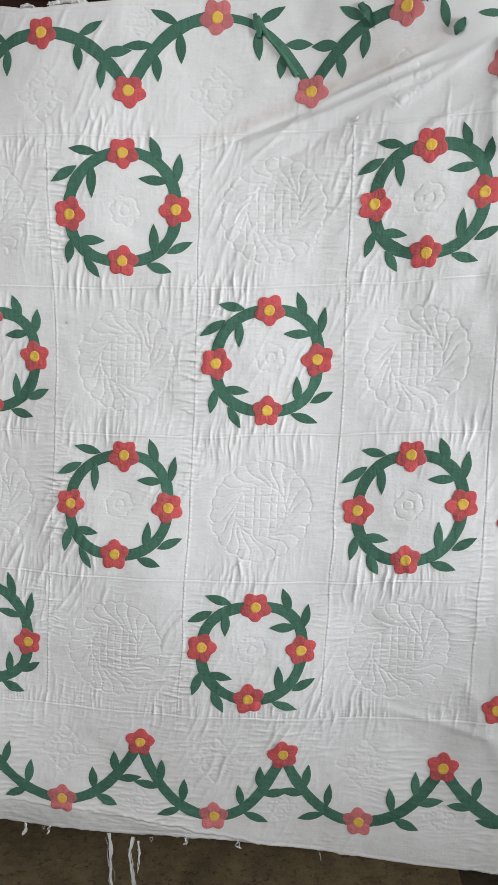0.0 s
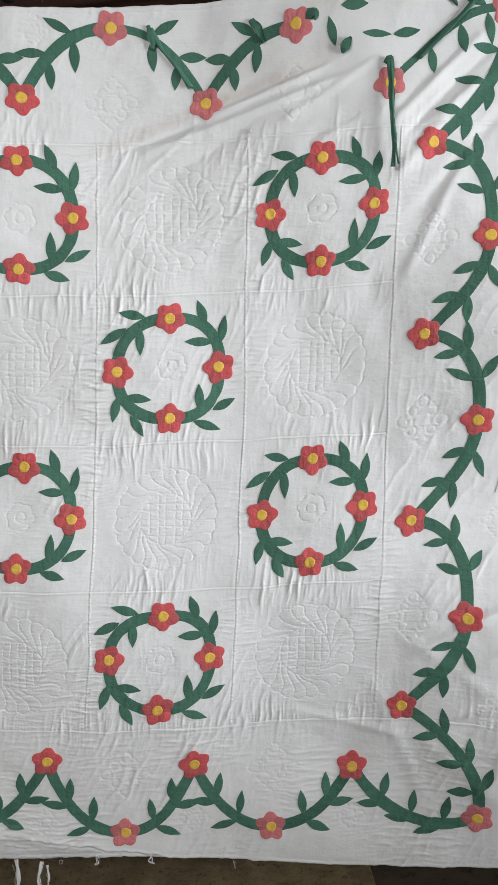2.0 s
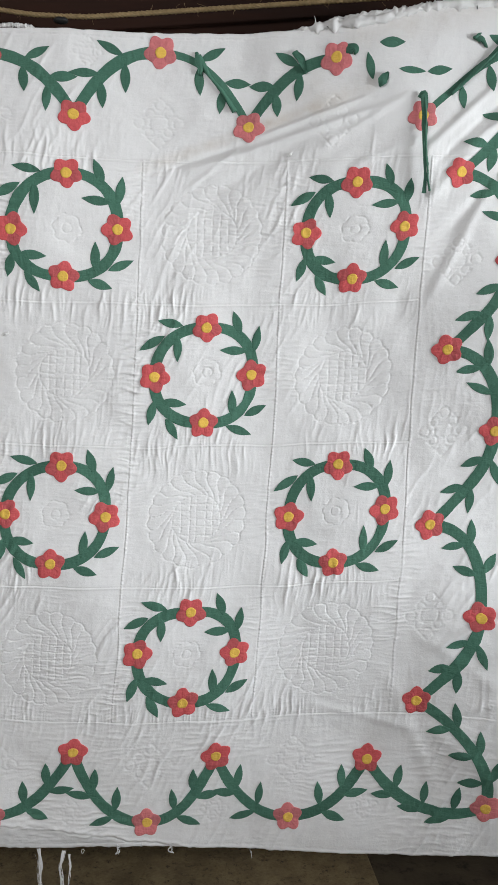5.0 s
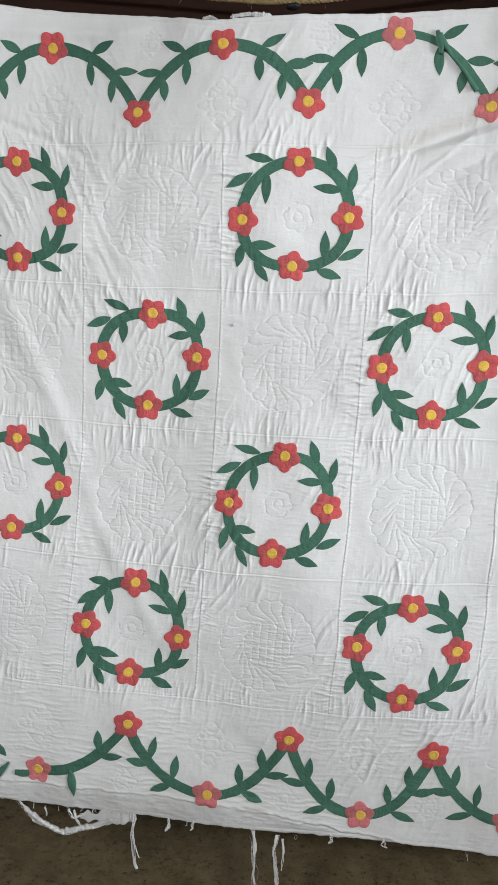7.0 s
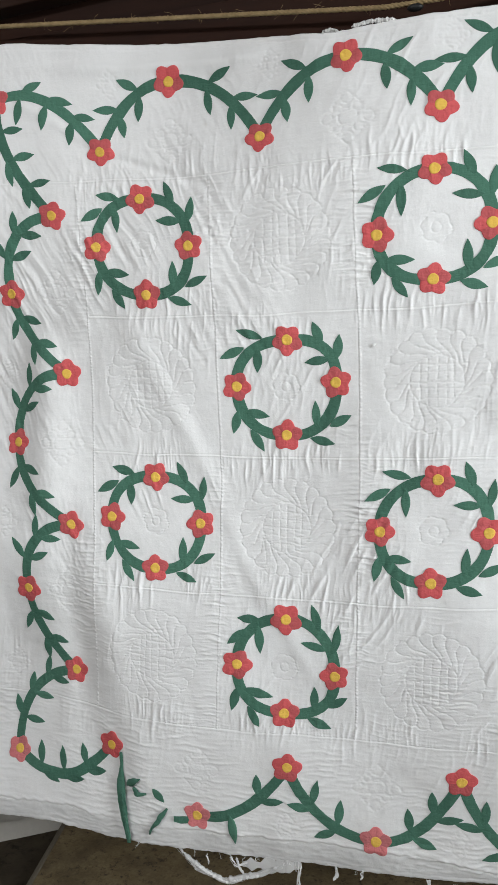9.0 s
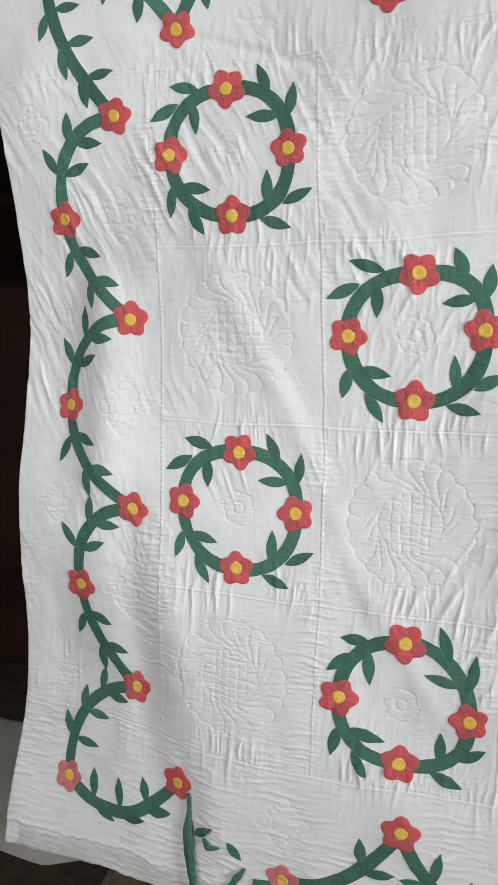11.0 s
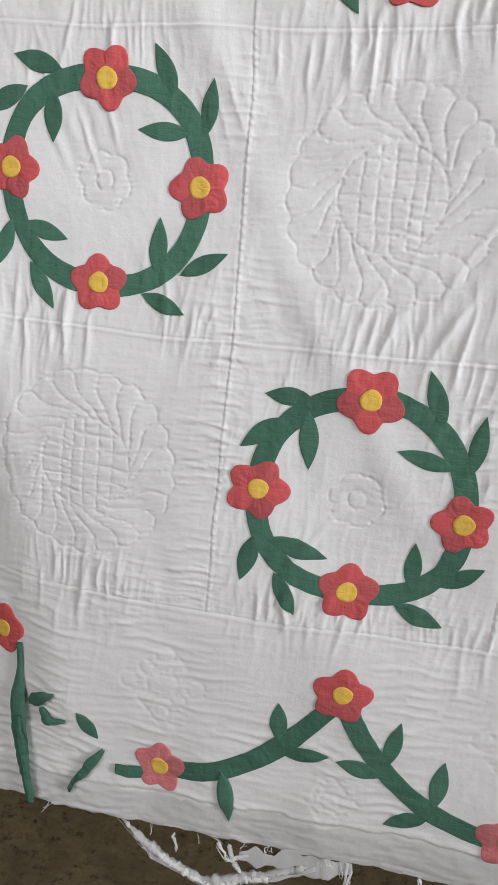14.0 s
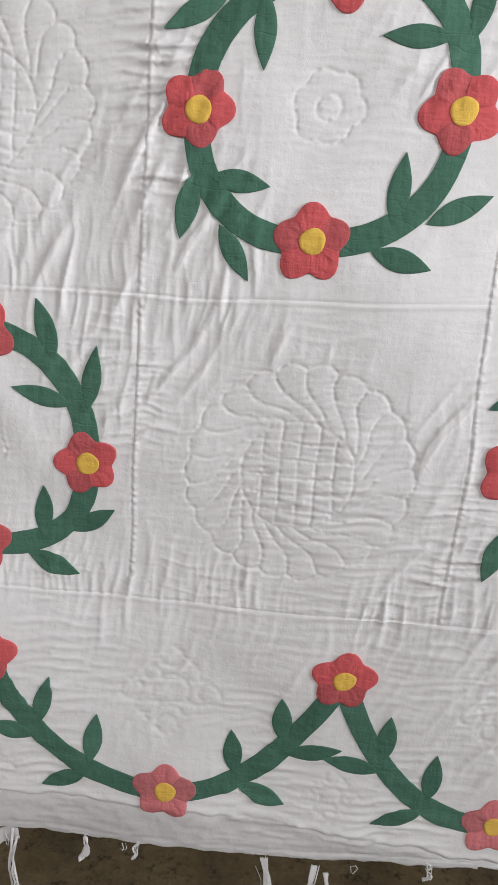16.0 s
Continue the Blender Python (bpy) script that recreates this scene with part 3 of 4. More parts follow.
relief += 0.00008 * cloth_noise(0.006, 0.006, 13) + 0.0018 * cloth_noise(0.04, 0.05, 14) + 0.0006 * cloth_noise(0.016, 0.012, 27, 30)
# the cover has torn along the hem and lies a step above the backing there
tear_high = np.interp(UU[0], (-1.3, -0.66, -0.60, -0.30, 0.0, 0.10, 0.25, 0.40, 0.46, 1.3), (0.056, 0.056, 0.060, 0.064, 0.060, 0.046, 0.020, 0.006, -0.03, -0.03))
torn_at = low_edge(UU[0]) + tear_high + 0.0016 * cloth_noise(0.006, 0.006, 30)[0] + 0.002 * cloth_noise(0.03, 0.03, 31)[0]
below = np.clip((torn_at[None, :] - VV) / 0.0022 + 0.5, 0, 1)
deep = np.interp(UU[0], (-1.3, -0.70, -0.55, 1.3), (0.0026, 0.0026, 0.0030, 0.0030))[None, :]
relief -= deep * below - 0.5 * deep * np.exp(-(((VV - torn_at[None, :] - 0.005) / 0.004) ** 2))
relief += 0.0004 * below * (cloth_noise(0.022, 0.007, 32, -35) + creases(cloth_noise(0.02, 0.005, 33, -50), 0.25)) * np.clip((UU + 0.8) / 0.2, 0.2, 1)
# long slack folds: from, to, half width, height
FOLDS = [(-0.80, 0.79, -0.52, 0.69, 0.012, -0.004), (-1.06, 0.95, -0.80, 0.80, 0.016, 0.004), (-0.98, 1.035, -0.35, 1.012, 0.022, 0.010), (1.02, -0.56, 1.26, -0.40, 0.012, 0.005), (0.90, -0.62, 1.06, -0.95, 0.018, 0.0022),
         (1.04, -1.0, 1.28, -0.80, 0.012, 0.005), (0.55, -0.95, 0.80, -0.78, 0.011, 0.003), (1.20, -0.9, 1.29, -0.55, 0.012, 0.006), (0.70, -0.70, 1.0, -0.78, 0.012, 0.003),
         (0.89, 0.735, 1.12, 0.955, 0.013, 0.0075), (0.925, 0.705, 1.13, 0.915, 0.010, -0.005), (0.62, 0.755, 0.86, 0.895, 0.013, 0.0045), (0.70, 0.70, 0.93, 0.80, 0.012, 0.004), (0.985, 0.735, 1.14, 0.86, 0.010, 0.004),
         (-1.02, 0.75, -0.55, -0.10, 0.030, 0.0032), (-0.93, 0.70, -0.45, -0.35, 0.026, 0.0026), (-1.05, 0.32, -1.04, -0.22, 0.070, 0.028),
         (-0.92, -0.30, -0.72, -1.02, 0.06, 0.009), (-1.02, -0.1, -0.93, -0.9, 0.050, -0.009), (-0.5, -0.25, -0.25, -0.62, 0.022, 0.003),
         (0.28, 0.70, 0.78, 0.86, 0.010, 0.0070), (0.35, 0.64, 0.62, 0.80, 0.016, -0.003), (0.18, 0.69, 0.44, 0.775, 0.007, -0.005), (0.47, 0.79, 0.74, 0.885, 0.007, 0.005), (0.30, 0.66, 0.42, 0.76, 0.007, 0.0025), (0.90, 0.60, 1.12, 0.86, 0.016, 0.006), (0.95, 0.50, 1.18, 0.80, 0.016, -0.004),
         (0.93, 0.35, 1.10, 0.70, 0.015, 0.004), (0.55, -0.30, 0.80, -0.55, 0.034, 0.003), (0.60, -0.66, 0.86, -0.42, 0.034, -0.003), (0.95, -0.5, 1.2, -0.66, 0.018, 0.0025),
         (1.0, -0.75, 1.25, -0.95, 0.02, 0.003), (1.22, 0.2, 1.25, -0.9, 0.03, 0.005), (1.14, -0.48, 1.28, -0.40, 0.010, 0.004), (1.12, -0.60, 1.28, -0.50, 0.010, 0.004), (1.10, -0.72, 1.28, -0.64, 0.010, 0.003)]
for u0, v0, u1, v1, half, high in FOLDS:
    du, dv = u1 - u0, v1 - v0
    t = ((UU - u0) * du + (VV - v0) * dv) / (du * du + dv * dv)
    gap = np.abs((UU - u0) * dv - (VV - v0) * du) / math.hypot(du, dv)
    fade = np.clip(np.minimum(t, 1 - t) * 4 + 0.3, 0, 1)
    relief += high * fade * fade * (3 - 2 * fade) * np.exp(-((gap / half) ** 2))


# the sewn-on pieces bridge the small hollows beneath them
calm = relief.copy()
for _ in range(3):
    calm[1:-1, 1:-1] = np.max([calm[1:-1, 1:-1], calm[:-2, 1:-1], calm[2:, 1:-1], calm[1:-1, :-2], calm[1:-1, 2:]], axis=0)
for _ in range(5):
    calm[1:-1, 1:-1] = (calm[1:-1, 1:-1] * 2 + calm[:-2, 1:-1] + calm[2:, 1:-1] + calm[1:-1, :-2] + calm[1:-1, 2:]) / 6


def billows(x, v):
    x, v = np.clip(x, -1.2, 1.2), np.clip(v, -1.03, 1.03)
    return sum(BILLOW[6 * i + j] * np.cos(i * math.pi * (x + 1.3) / 2.6) * np.cos(j * math.pi * (v + 1.1) / 2.2) for i in range(7) for j in range(6)) / 1000


def sample(field, u, v):
    a, b = np.clip((u - U0) / CELL, 0, NU - 1.001), np.clip((v - V0) / CELL, 0, NV - 1.001)
    i, j = a.astype(int), b.astype(int)
    f, g = a - i, b - j
    return (field[j, i] * (1 - f) + field[j, i + 1] * f) * (1 - g) + (field[j + 1, i] * (1 - f) + field[j + 1, i + 1] * f) * g


def on_cloth(u, v, lift=0.0, field=None):
    """Places on the hung cloth's face; lift is towards the room."""
    u, v = np.asarray(u, float), np.asarray(v, float)
    x, z = hung(u, v)
    y = cubic(DEPTH, np.clip(x, -1.15, 1.15), np.clip(z, -1.05, 1.05)) + billows(x, z) - sample(relief if field is None else field, u, v) - lift
    return np.stack([x, y, z + ZC], -1)


# ---- the quilt ----
quilt = tagged(new("quilt"), "worn white quilt with appliqued red flowers and green vines", "quilt")


def panel(name, u_lines, v_lines, label=""):
    """u_lines, v_lines: arrays (rows, columns) of the plan."""
    xyz = on_cloth(u_lines, v_lines)
    return grid_object(name, xyz, WHITE, quilt, label=label)


for row in range(4):
    N = 190 if row < 2 else 240
    for col in range(5):
        u = np.linspace((col - 2.5) * S, (col - 1.5) * S, N)
        v = np.linspace((2 - row) * S, (1 - row) * S, N)
        gu, gv = np.meshgrid(u, v)
        is_wreath = (row + col) % 2 == 0
        panel("quilt_block", gu, gv[::-1], "white block quilted with a small flower outline" if is_wreath else "white block quilted with a feathered wheel")


def edge_roll(xyz, gap):
    """Bends the last few millimetres of a border back round the batting."""
    k = np.clip(1 - gap / 0.007, 0, 1)
    xyz[..., 1] += 0.011 * (1 - np.sqrt(np.clip(1 - k * k, 0, 1)))
    return xyz


def border(name, horizontal, sign, label):
    m = 1000 if horizontal else 640
    k = np.r_[np.linspace(0, 0.975, 140), np.linspace(0.978, 1.0, 9)]
    if horizontal:
        a = np.linspace(0, 1, m)
        start = 2 * S * sign
        rough_edge = 0.0006 * np.interp(a * 160, np.arange(161), rng.normal(0, 1, 161))
        lo, hi = left_edge(start), right_edge(start)
        base_u = lo + (hi - lo) * a
        end_v = (top_edge(base_u) if sign > 0 else low_edge(base_u)) + rough_edge
        gv = start + (end_v - start)[None, :] * k[:, None]
        lo_u, hi_u = left_edge(gv), right_edge(gv)
        gu = lo_u + (hi_u - lo_u) * a[None, :]
        gap = np.minimum((1 - k)[:, None] * 0.36, np.minimum(gu - lo_u, hi_u - gu))
    else:
        v = np.linspace(-2 * S, 2 * S, m)
        end_u = right_edge(v) if sign > 0 else left_edge(v)
        start = 2.5 * S * sign
        gu = start + (end_u - start)[None, :] * k[:, None]
        gv = np.broadcast_to(v[None, :], gu.shape)
        gap = np.broadcast_to((1 - k)[:, None] * 0.36, gu.shape)
    ob = grid_object(name, edge_roll(on_cloth(gu, gv), gap), WHITE, quilt, label=label, flip=(sign > 0) if horizontal else (sign < 0))
    return ob


border("top_border", True, 1, "top border with frayed and stained edge")
border("bottom_border", True, -1, "bottom border with torn hem")
border("left_border", False, -1, "side border of the quilt")
border("right_border", False, 1, "side border of the quilt")

# backing cloth
gu, gv = np.meshgrid(np.linspace(0, 1, 160), np.linspace(0, 1, 140))
low, high = low_edge(-1.3 + 2.55 * gu) + 0.004, top_edge(-1.3 + 2.55 * gu) - 0.004
gv = low + (high - low) * gv
gu = left_edge(gv) + 0.004 + (right_edge(gv) - left_edge(gv) - 0.008) * gu
grid_object("backing", on_cloth(gu, gv, -0.011), WHITE, quilt, label="plain white cotton backing", flip=True)


def sewn_leaf(base, tip, width, name="leaf", label="", lift=0.0011):
    one, other = leaf_outline(base, tip, width)
    k = np.array([0, 0, 0.03, 0.2, 0.35, 0.5, 0.65, 0.8, 0.97, 1, 1])
    p = one[:, None] * (1 - k)[None, :, None] + other[:, None] * k[None, :, None]
    bow = np.array([-0.0012, 0.7 * lift, 0.92 * lift, lift, lift, lift, lift, lift, 0.92 * lift, 0.7 * lift, -0.0012])[None, :] * np.ones((14, 1))
    return grid_object(name, on_cloth(p[..., 0], p[..., 1], bow, calm), GREEN, quilt, label=label)


def sewn_stem(line, width):
    p = np.asarray(line)
    n = max(12, int(np.linalg.norm(np.diff(p, axis=0), axis=1).sum() / 0.0025))
    s = np.linspace(0, len(p) - 1, n)
    p = np.stack([np.interp(s, np.arange(len(p)), p[:, i]) for i in (0, 1)], -1)
    d = np.gradient(p, axis=0)
    side = np.stack([-d[:, 1], d[:, 0]], -1) / np.linalg.norm(d, axis=1, keepdims=True)
    k = np.array([-1, -1, -0.95, -0.65, -0.35, 0, 0.35, 0.65, 0.95, 1, 1])
    lift = np.array([-0.0012, 0.0008, 0.0009, 0.0010, 0.0010, 0.0010, 0.0010, 0.0010, 0.0009, 0.0008, -0.0012])
    w = width / 2 * (1 + 0.05 * np.interp(np.arange(n), np.linspace(0, n, 9), rng.normal(0, 1, 9)))
    q = p[:, None] + side[:, None] * (k[None, :] * w[:, None])[..., None]
    steps = np.arange(n) * 0.0025
    pucker = sum(rng.uniform(0.5, 1) * np.sin(2 * math.pi * steps / length + rng.uniform(0, 6))[:, None] for length in (0.0065, 0.0092, 0.0135, 0.021))
    pucker = 0.00015 * (pucker + 0.3 * pucker**2) * np.clip(1.15 - np.abs(k), 0, 1)[None, :]
    return grid_object("stem", on_cloth(q[..., 0], q[..., 1], lift[None, :] + pucker, calm), GREEN, quilt, flip=True)


def polar(middle, radius, angles_, rings, lift, pucker=0.0):
    k = np.r_[np.linspace(0.0, 0.97, rings - 2), 1.0, 1.0]
    r = k[:, None] * radius[None, :]
    u = middle[0] + r * np.cos(angles_)[None, :]
    v = middle[1] + r * np.sin(angles_)[None, :]
    bow = np.r_[np.full(rings - 2, lift), 0.8 * lift, -0.0012][:, None] * np.ones((1, len(angles_)))
    if pucker:
        bow = bow + (pucker * (np.sin(k * math.pi) * np.clip((k - 0.38) / 0.15, 0, 1))[:, None] * rng.uniform(0, 2, (1, len(angles_)))) * (k < 0.97)[:, None]
    return on_cloth(u, v, bow, calm)


def sewn_flower(middle, inward, stem_angles, red, red_over):
    turn = rng.normal(0, 0.05)
    a = np.linspace(0, 2 * math.pi, 40, endpoint=False)
    flower = grid_object("flower", polar(middle, lobed(a, inward) * 0.96, a, 6, 0.0011), red, quilt, closed=True, label="coral red five-petalled flower with yellow centre", flip=True)
    size = rng.uniform(0.97, 1.05)
    for k in range(5):
        c = inward + 2 * math.pi * k / 5
        over = any(abs((c - s + math.pi) % (2 * math.pi) - math.pi) < 0.63 for s in stem_angles)
        b = np.linspace(c - math.pi / 5, c + math.pi / 5, 15)
        grid_object("petal", polar(middle, lobed(b, inward) * size * (1 + (rng.normal(0, 0.025) + rng.normal(0, 0.05) * np.sin(2.5 * (b - c))) * np.cos(2.5 * (b - c))), b, 10, 0.0017, 0.0007), red_over if over else red, flower,
                    label="petal darkened by the green stem beneath" if over else "", flip=True)
    b = np.linspace(0, 2 * math.pi, 26, endpoint=False)
    r = 0.0134 * (1 + 0.03 * np.sin(3 * b + turn * 40) + 0.015 * np.sin(5 * b))
    off = (middle[0] + rng.normal(0, 0.001), middle[1] + rng.normal(0, 0.001))
    grid_object("flower_centre", polar(off, r, b, 8, 0.0028, 0.0003), YELLOW, flower, closed=True, label="round yellow cotton centre", flip=True)


for line, width in stems:
    sewn_stem(line, width)
for base, tip, width in leaves:
    sewn_leaf(base, tip, width)
for middle, inward, stem_angles in flowers:
    faded = (middle[1] > 0.78 and middle[0] > 0.1) or middle[1] < -0.9
    sewn_flower(middle, inward, stem_angles, *((FADED, FADED_OVER_GREEN) if faded else (RED, RED_OVER_GREEN)))

sewn_leaf((-0.503, -0.972), (-0.490, -1.050), 0.023, lift=0.0045)

# ---- torn and hanging pieces of the quilt ----


def plan_of(x, z):
    """The plan's u, v for a place x, z on the hung cloth."""
    x, z = np.asarray(x, float), np.asarray(z, float) - ZC
    u, v = x.copy(), z.copy()
    for _ in range(12):
        hx, hz = hung(u, v)
        u, v = u + x - hx, v + z - hz
    return u, v


def face_at(x, z, lift):
    """Places in front of the hung cloth, for x and height z."""
    u, v = plan_of(x, z)
    inside_v = np.clip(v, -1.07, 1.03)
    p = on_cloth(u, inside_v, lift)
    p[..., 0], p[..., 2] = x, z
    return p


def smooth_line(points, n):
    p = np.asarray(points, float)
    s = np.r_[0, np.cumsum(np.linalg.norm(np.diff(p, axis=0), axis=1))]
    t = np.linspace(0, s[-1], n)
    q = np.stack([np.interp(t, s, p[:, i]) for i in range(p.shape[1])], -1)
    for _ in range(3):
        q[1:-1] = (q[:-2] + 2 * q[1:-1] + q[2:]) / 4
    return q


def ribbon(name, points, widths, mat, thick=0.0016, crumple=0.0008, n=40, label="", parent=None, seed=0, twist=0.0, ragged=0.12):
    """A strip of cloth along (x, z, lift) points: a flattened tube with its width varying, creased along its length."""
    r = np.random.default_rng(seed)
    q = smooth_line(points, n)
    c = face_at(q[:, 0], q[:, 1], q[:, 2])
    w = np.interp(np.linspace(0, 1, n), np.linspace(0, 1, len(widths)), widths) / 2
    w = w * (1 + ragged * np.interp(np.arange(n), np.linspace(0, n, n // 5), r.normal(0, 1, n // 5)))
    sway = np.interp(np.arange(n), np.linspace(0, n, 9), np.cumsum(r.normal(0, 1, 9)))
    c[:, 0] += ragged * 0.010 * (sway - np.linspace(sway[0], sway[-1], n))
    ahead = np.gradient(c, axis=0)
    ahead /= np.linalg.norm(ahead, axis=1, keepdims=True) + 1e-9
    side = np.cross(ahead, (0.0, 1.0, 0.0))
    side /= np.linalg.norm(side, axis=1, keepdims=True) + 1e-9
    up = np.cross(side, ahead)
    turn = twist * np.linspace(0, 1, n)
    side, up = np.cos(turn)[:, None] * side + np.sin(turn)[:, None] * up, np.cos(turn)[:, None] * up - np.sin(turn)[:, None] * side
    a = np.linspace(0, 2 * math.pi, 16, endpoint=False)
    waves = crumple * np.cumsum(r.normal(0, 0.35, (n, 1)), 0) * np.cos(2 * a)[None, :] + crumple * np.sin(3 * a + r.uniform(0, 6))[None, :]
    rad = thick + waves
    xyz = c[:, None] + (w[:, None] * np.cos(a)[None, :])[..., None] * side[:, None] + (rad * np.sin(a)[None, :] + waves)[..., None] * up[:, None]
    ends = np.concatenate([xyz[:1].mean(1, keepdims=True) + 0 * xyz[:1], xyz, xyz[-1:].mean(1, keepdims=True) + 0 * xyz[-1:]])
    return grid_object(name, ends, mat, parent or quilt, closed=True, label=label)


# green strips hanging from the torn vine
ribbon("torn_strip", [(0.866, 2.272, 0.007), (0.874, 2.285, 0.012), (0.878, 2.25, 0.014), (0.880, 2.16, 0.018), (0.889, 2.09, 0.020), (0.888, 2.055, 0.018)], (0.012, 0.015, 0.012, 0.007, 0.006, 0.010), GREEN, 0.0018, n=60, seed=1, ragged=0.22, label="strip of torn green vine hanging loose")
ribbon("torn_strip", [(0.878, 2.284, 0.012), (0.882, 2.24, 0.019), (0.884, 2.16, 0.024), (0.894, 2.10, 0.024), (0.901, 2.060, 0.020)], (0.007, 0.006, 0.005, 0.007, 0.011), GREEN, 0.0015, n=60, seed=2, twist=1.6, ragged=0.22, label="strip of torn green vine hanging loose")
ribbon("torn_strip", [(-0.840, 0.606, 0.003), (-0.843, 0.56, 0.006), (-0.844, 0.52, 0.010), (-0.838, 0.47, 0.014), (-0.826, 0.41, 0.014), (-0.818, 0.36, 0.012)], (0.008, 0.016, 0.028, 0.026, 0.019, 0.012), GREEN, 0.0025, 0.0012, seed=3, label="strip of torn green vine hanging loose")
ribbon("torn_strip", [(-0.834, 0.50, 0.018), (-0.824, 0.44, 0.020), (-0.814, 0.37, 0.016)], (0.006, 0.011, 0.008), GREEN, 0.002, seed=4, twist=0.8)
ribbon("torn_strip", [(0.330, 2.386, 0.004), (0.337, 2.362, 0.008), (0.341, 2.334, 0.006)], (0.010, 0.019, 0.008), GREEN, 0.003, 0.0012, 24, seed=5, label="folded over piece of torn vine")
ribbon("torn_strip", [(0.335, 2.378, 0.006), (0.362, 2.330, 0.008), (0.405, 2.285, 0.006), (0.43, 2.25, 0.004)], (0.012, 0.009, 0.010, 0.014), GREEN, 0.0025, 0.0012, 34, seed=6, twist=0.7)
ribbon("torn_strip", [(0.568, 2.385, 0.004), (0.584, 2.365, 0.009), (0.597, 2.335, 0.006)], (0.014, 0.018, 0.006), GREEN, 0.003, 0.0012, 24, seed=7, label="folded over piece of torn vine")
ribbon("torn_strip", [(0.940, 2.285, 0.005), (1.0, 2.345, 0.009), (1.055, 2.405, 0.010), (1.078, 2.424, 0.007)], (0.010, 0.010, 0.011, 0.004), GREEN, 0.0025, 0.0012, 44, seed=8, twist=0.9, label="twisted loose edge of the vine")
ribbon("torn_strip", [(0.690, 2.388, 0.001), (0.708, 2.387, 0.004), (0.713, 2.374, 0.004)], (0.026, 0.024, 0.008), GREEN, 0.0015, 0.0008, 16, seed=9)
ribbon("torn_strip", [(-0.650, 0.432, 0.001), (-0.672, 0.434, 0.004), (-0.690, 0.436, 0.003)], (0.024, 0.025, 0.018), GREEN, 0.0015, 0.0008, 16, seed=10)
# crumpled leaves half torn off
for k, (x0, z0, x1, z1, wide) in enumerate(((0.772, 2.300, 0.790, 2.330, 0.020), (0.985, 2.413, 1.016, 2.392, 0.014), (0.985, 2.415, 1.000, 2.423, 0.008),
                                            (-0.822, 0.517, -0.780, 0.542, 0.022), (-0.803, 0.514, -0.764, 0.500, 0.014), (-0.708, 0.462, -0.752, 0.402, 0.016), (-0.741, 0.424, -0.759, 0.386, 0.008))):
    bow = 0.008 * (1 if k % 2 else -1)
    ribbon("loose_leaf", [(x0, z0, 0.003), ((x0 + x1) / 2 + bow * 0.6, (z0 + z1) / 2 + bow, 0.009), (x1, z1, 0.004)], (0.005, wide, wide * 0.8, 0.003), GREEN, 0.003, 0.0016, 22, seed=20 + k, label="crumpled green leaf half torn off")

def thread_bundle(name, points, count, spread, thick, mat, seed, label="", n=36):
    """A loose hank of single threads along (x, z, lift) points, in one mesh."""
    r = np.random.default_rng(seed)
    verts, faces, sides = [], [], 4
    for _ in range(count):
        q = smooth_line(points, n)
        c = face_at(q[:, 0], q[:, 1], np.abs(q[:, 2]) + 0.001)
        a, b = int(r.uniform(0, 0.3) * n), int(r.uniform(0.6, 1.0) * n)
        c = c[a:b]
        m = len(c)
        knots = max(4, m // 4)
        for axis, much in ((0, 1.0), (1, 0.5), (2, 0.7)):
            c[:, axis] += much * spread * (r.normal(0, 0.5) + np.interp(np.arange(m), np.linspace(0, m - 1, knots), r.normal(0, 0.6, knots)))
        t = tube(c, thick * r.uniform(0.6, 1.4), sides)
        first = len(verts)
        verts += [tuple(p) for p in t.reshape(-1, 3)]
        faces += [(first + i * sides + j, first + i * sides + (j + 1) % sides, first + (i + 1) * sides + (j + 1) % sides, first + (i + 1) * sides + j) for i in range(m - 1) for j in range(sides)]
    return mesh_object(name, verts, faces, mat, quilt, label=label)


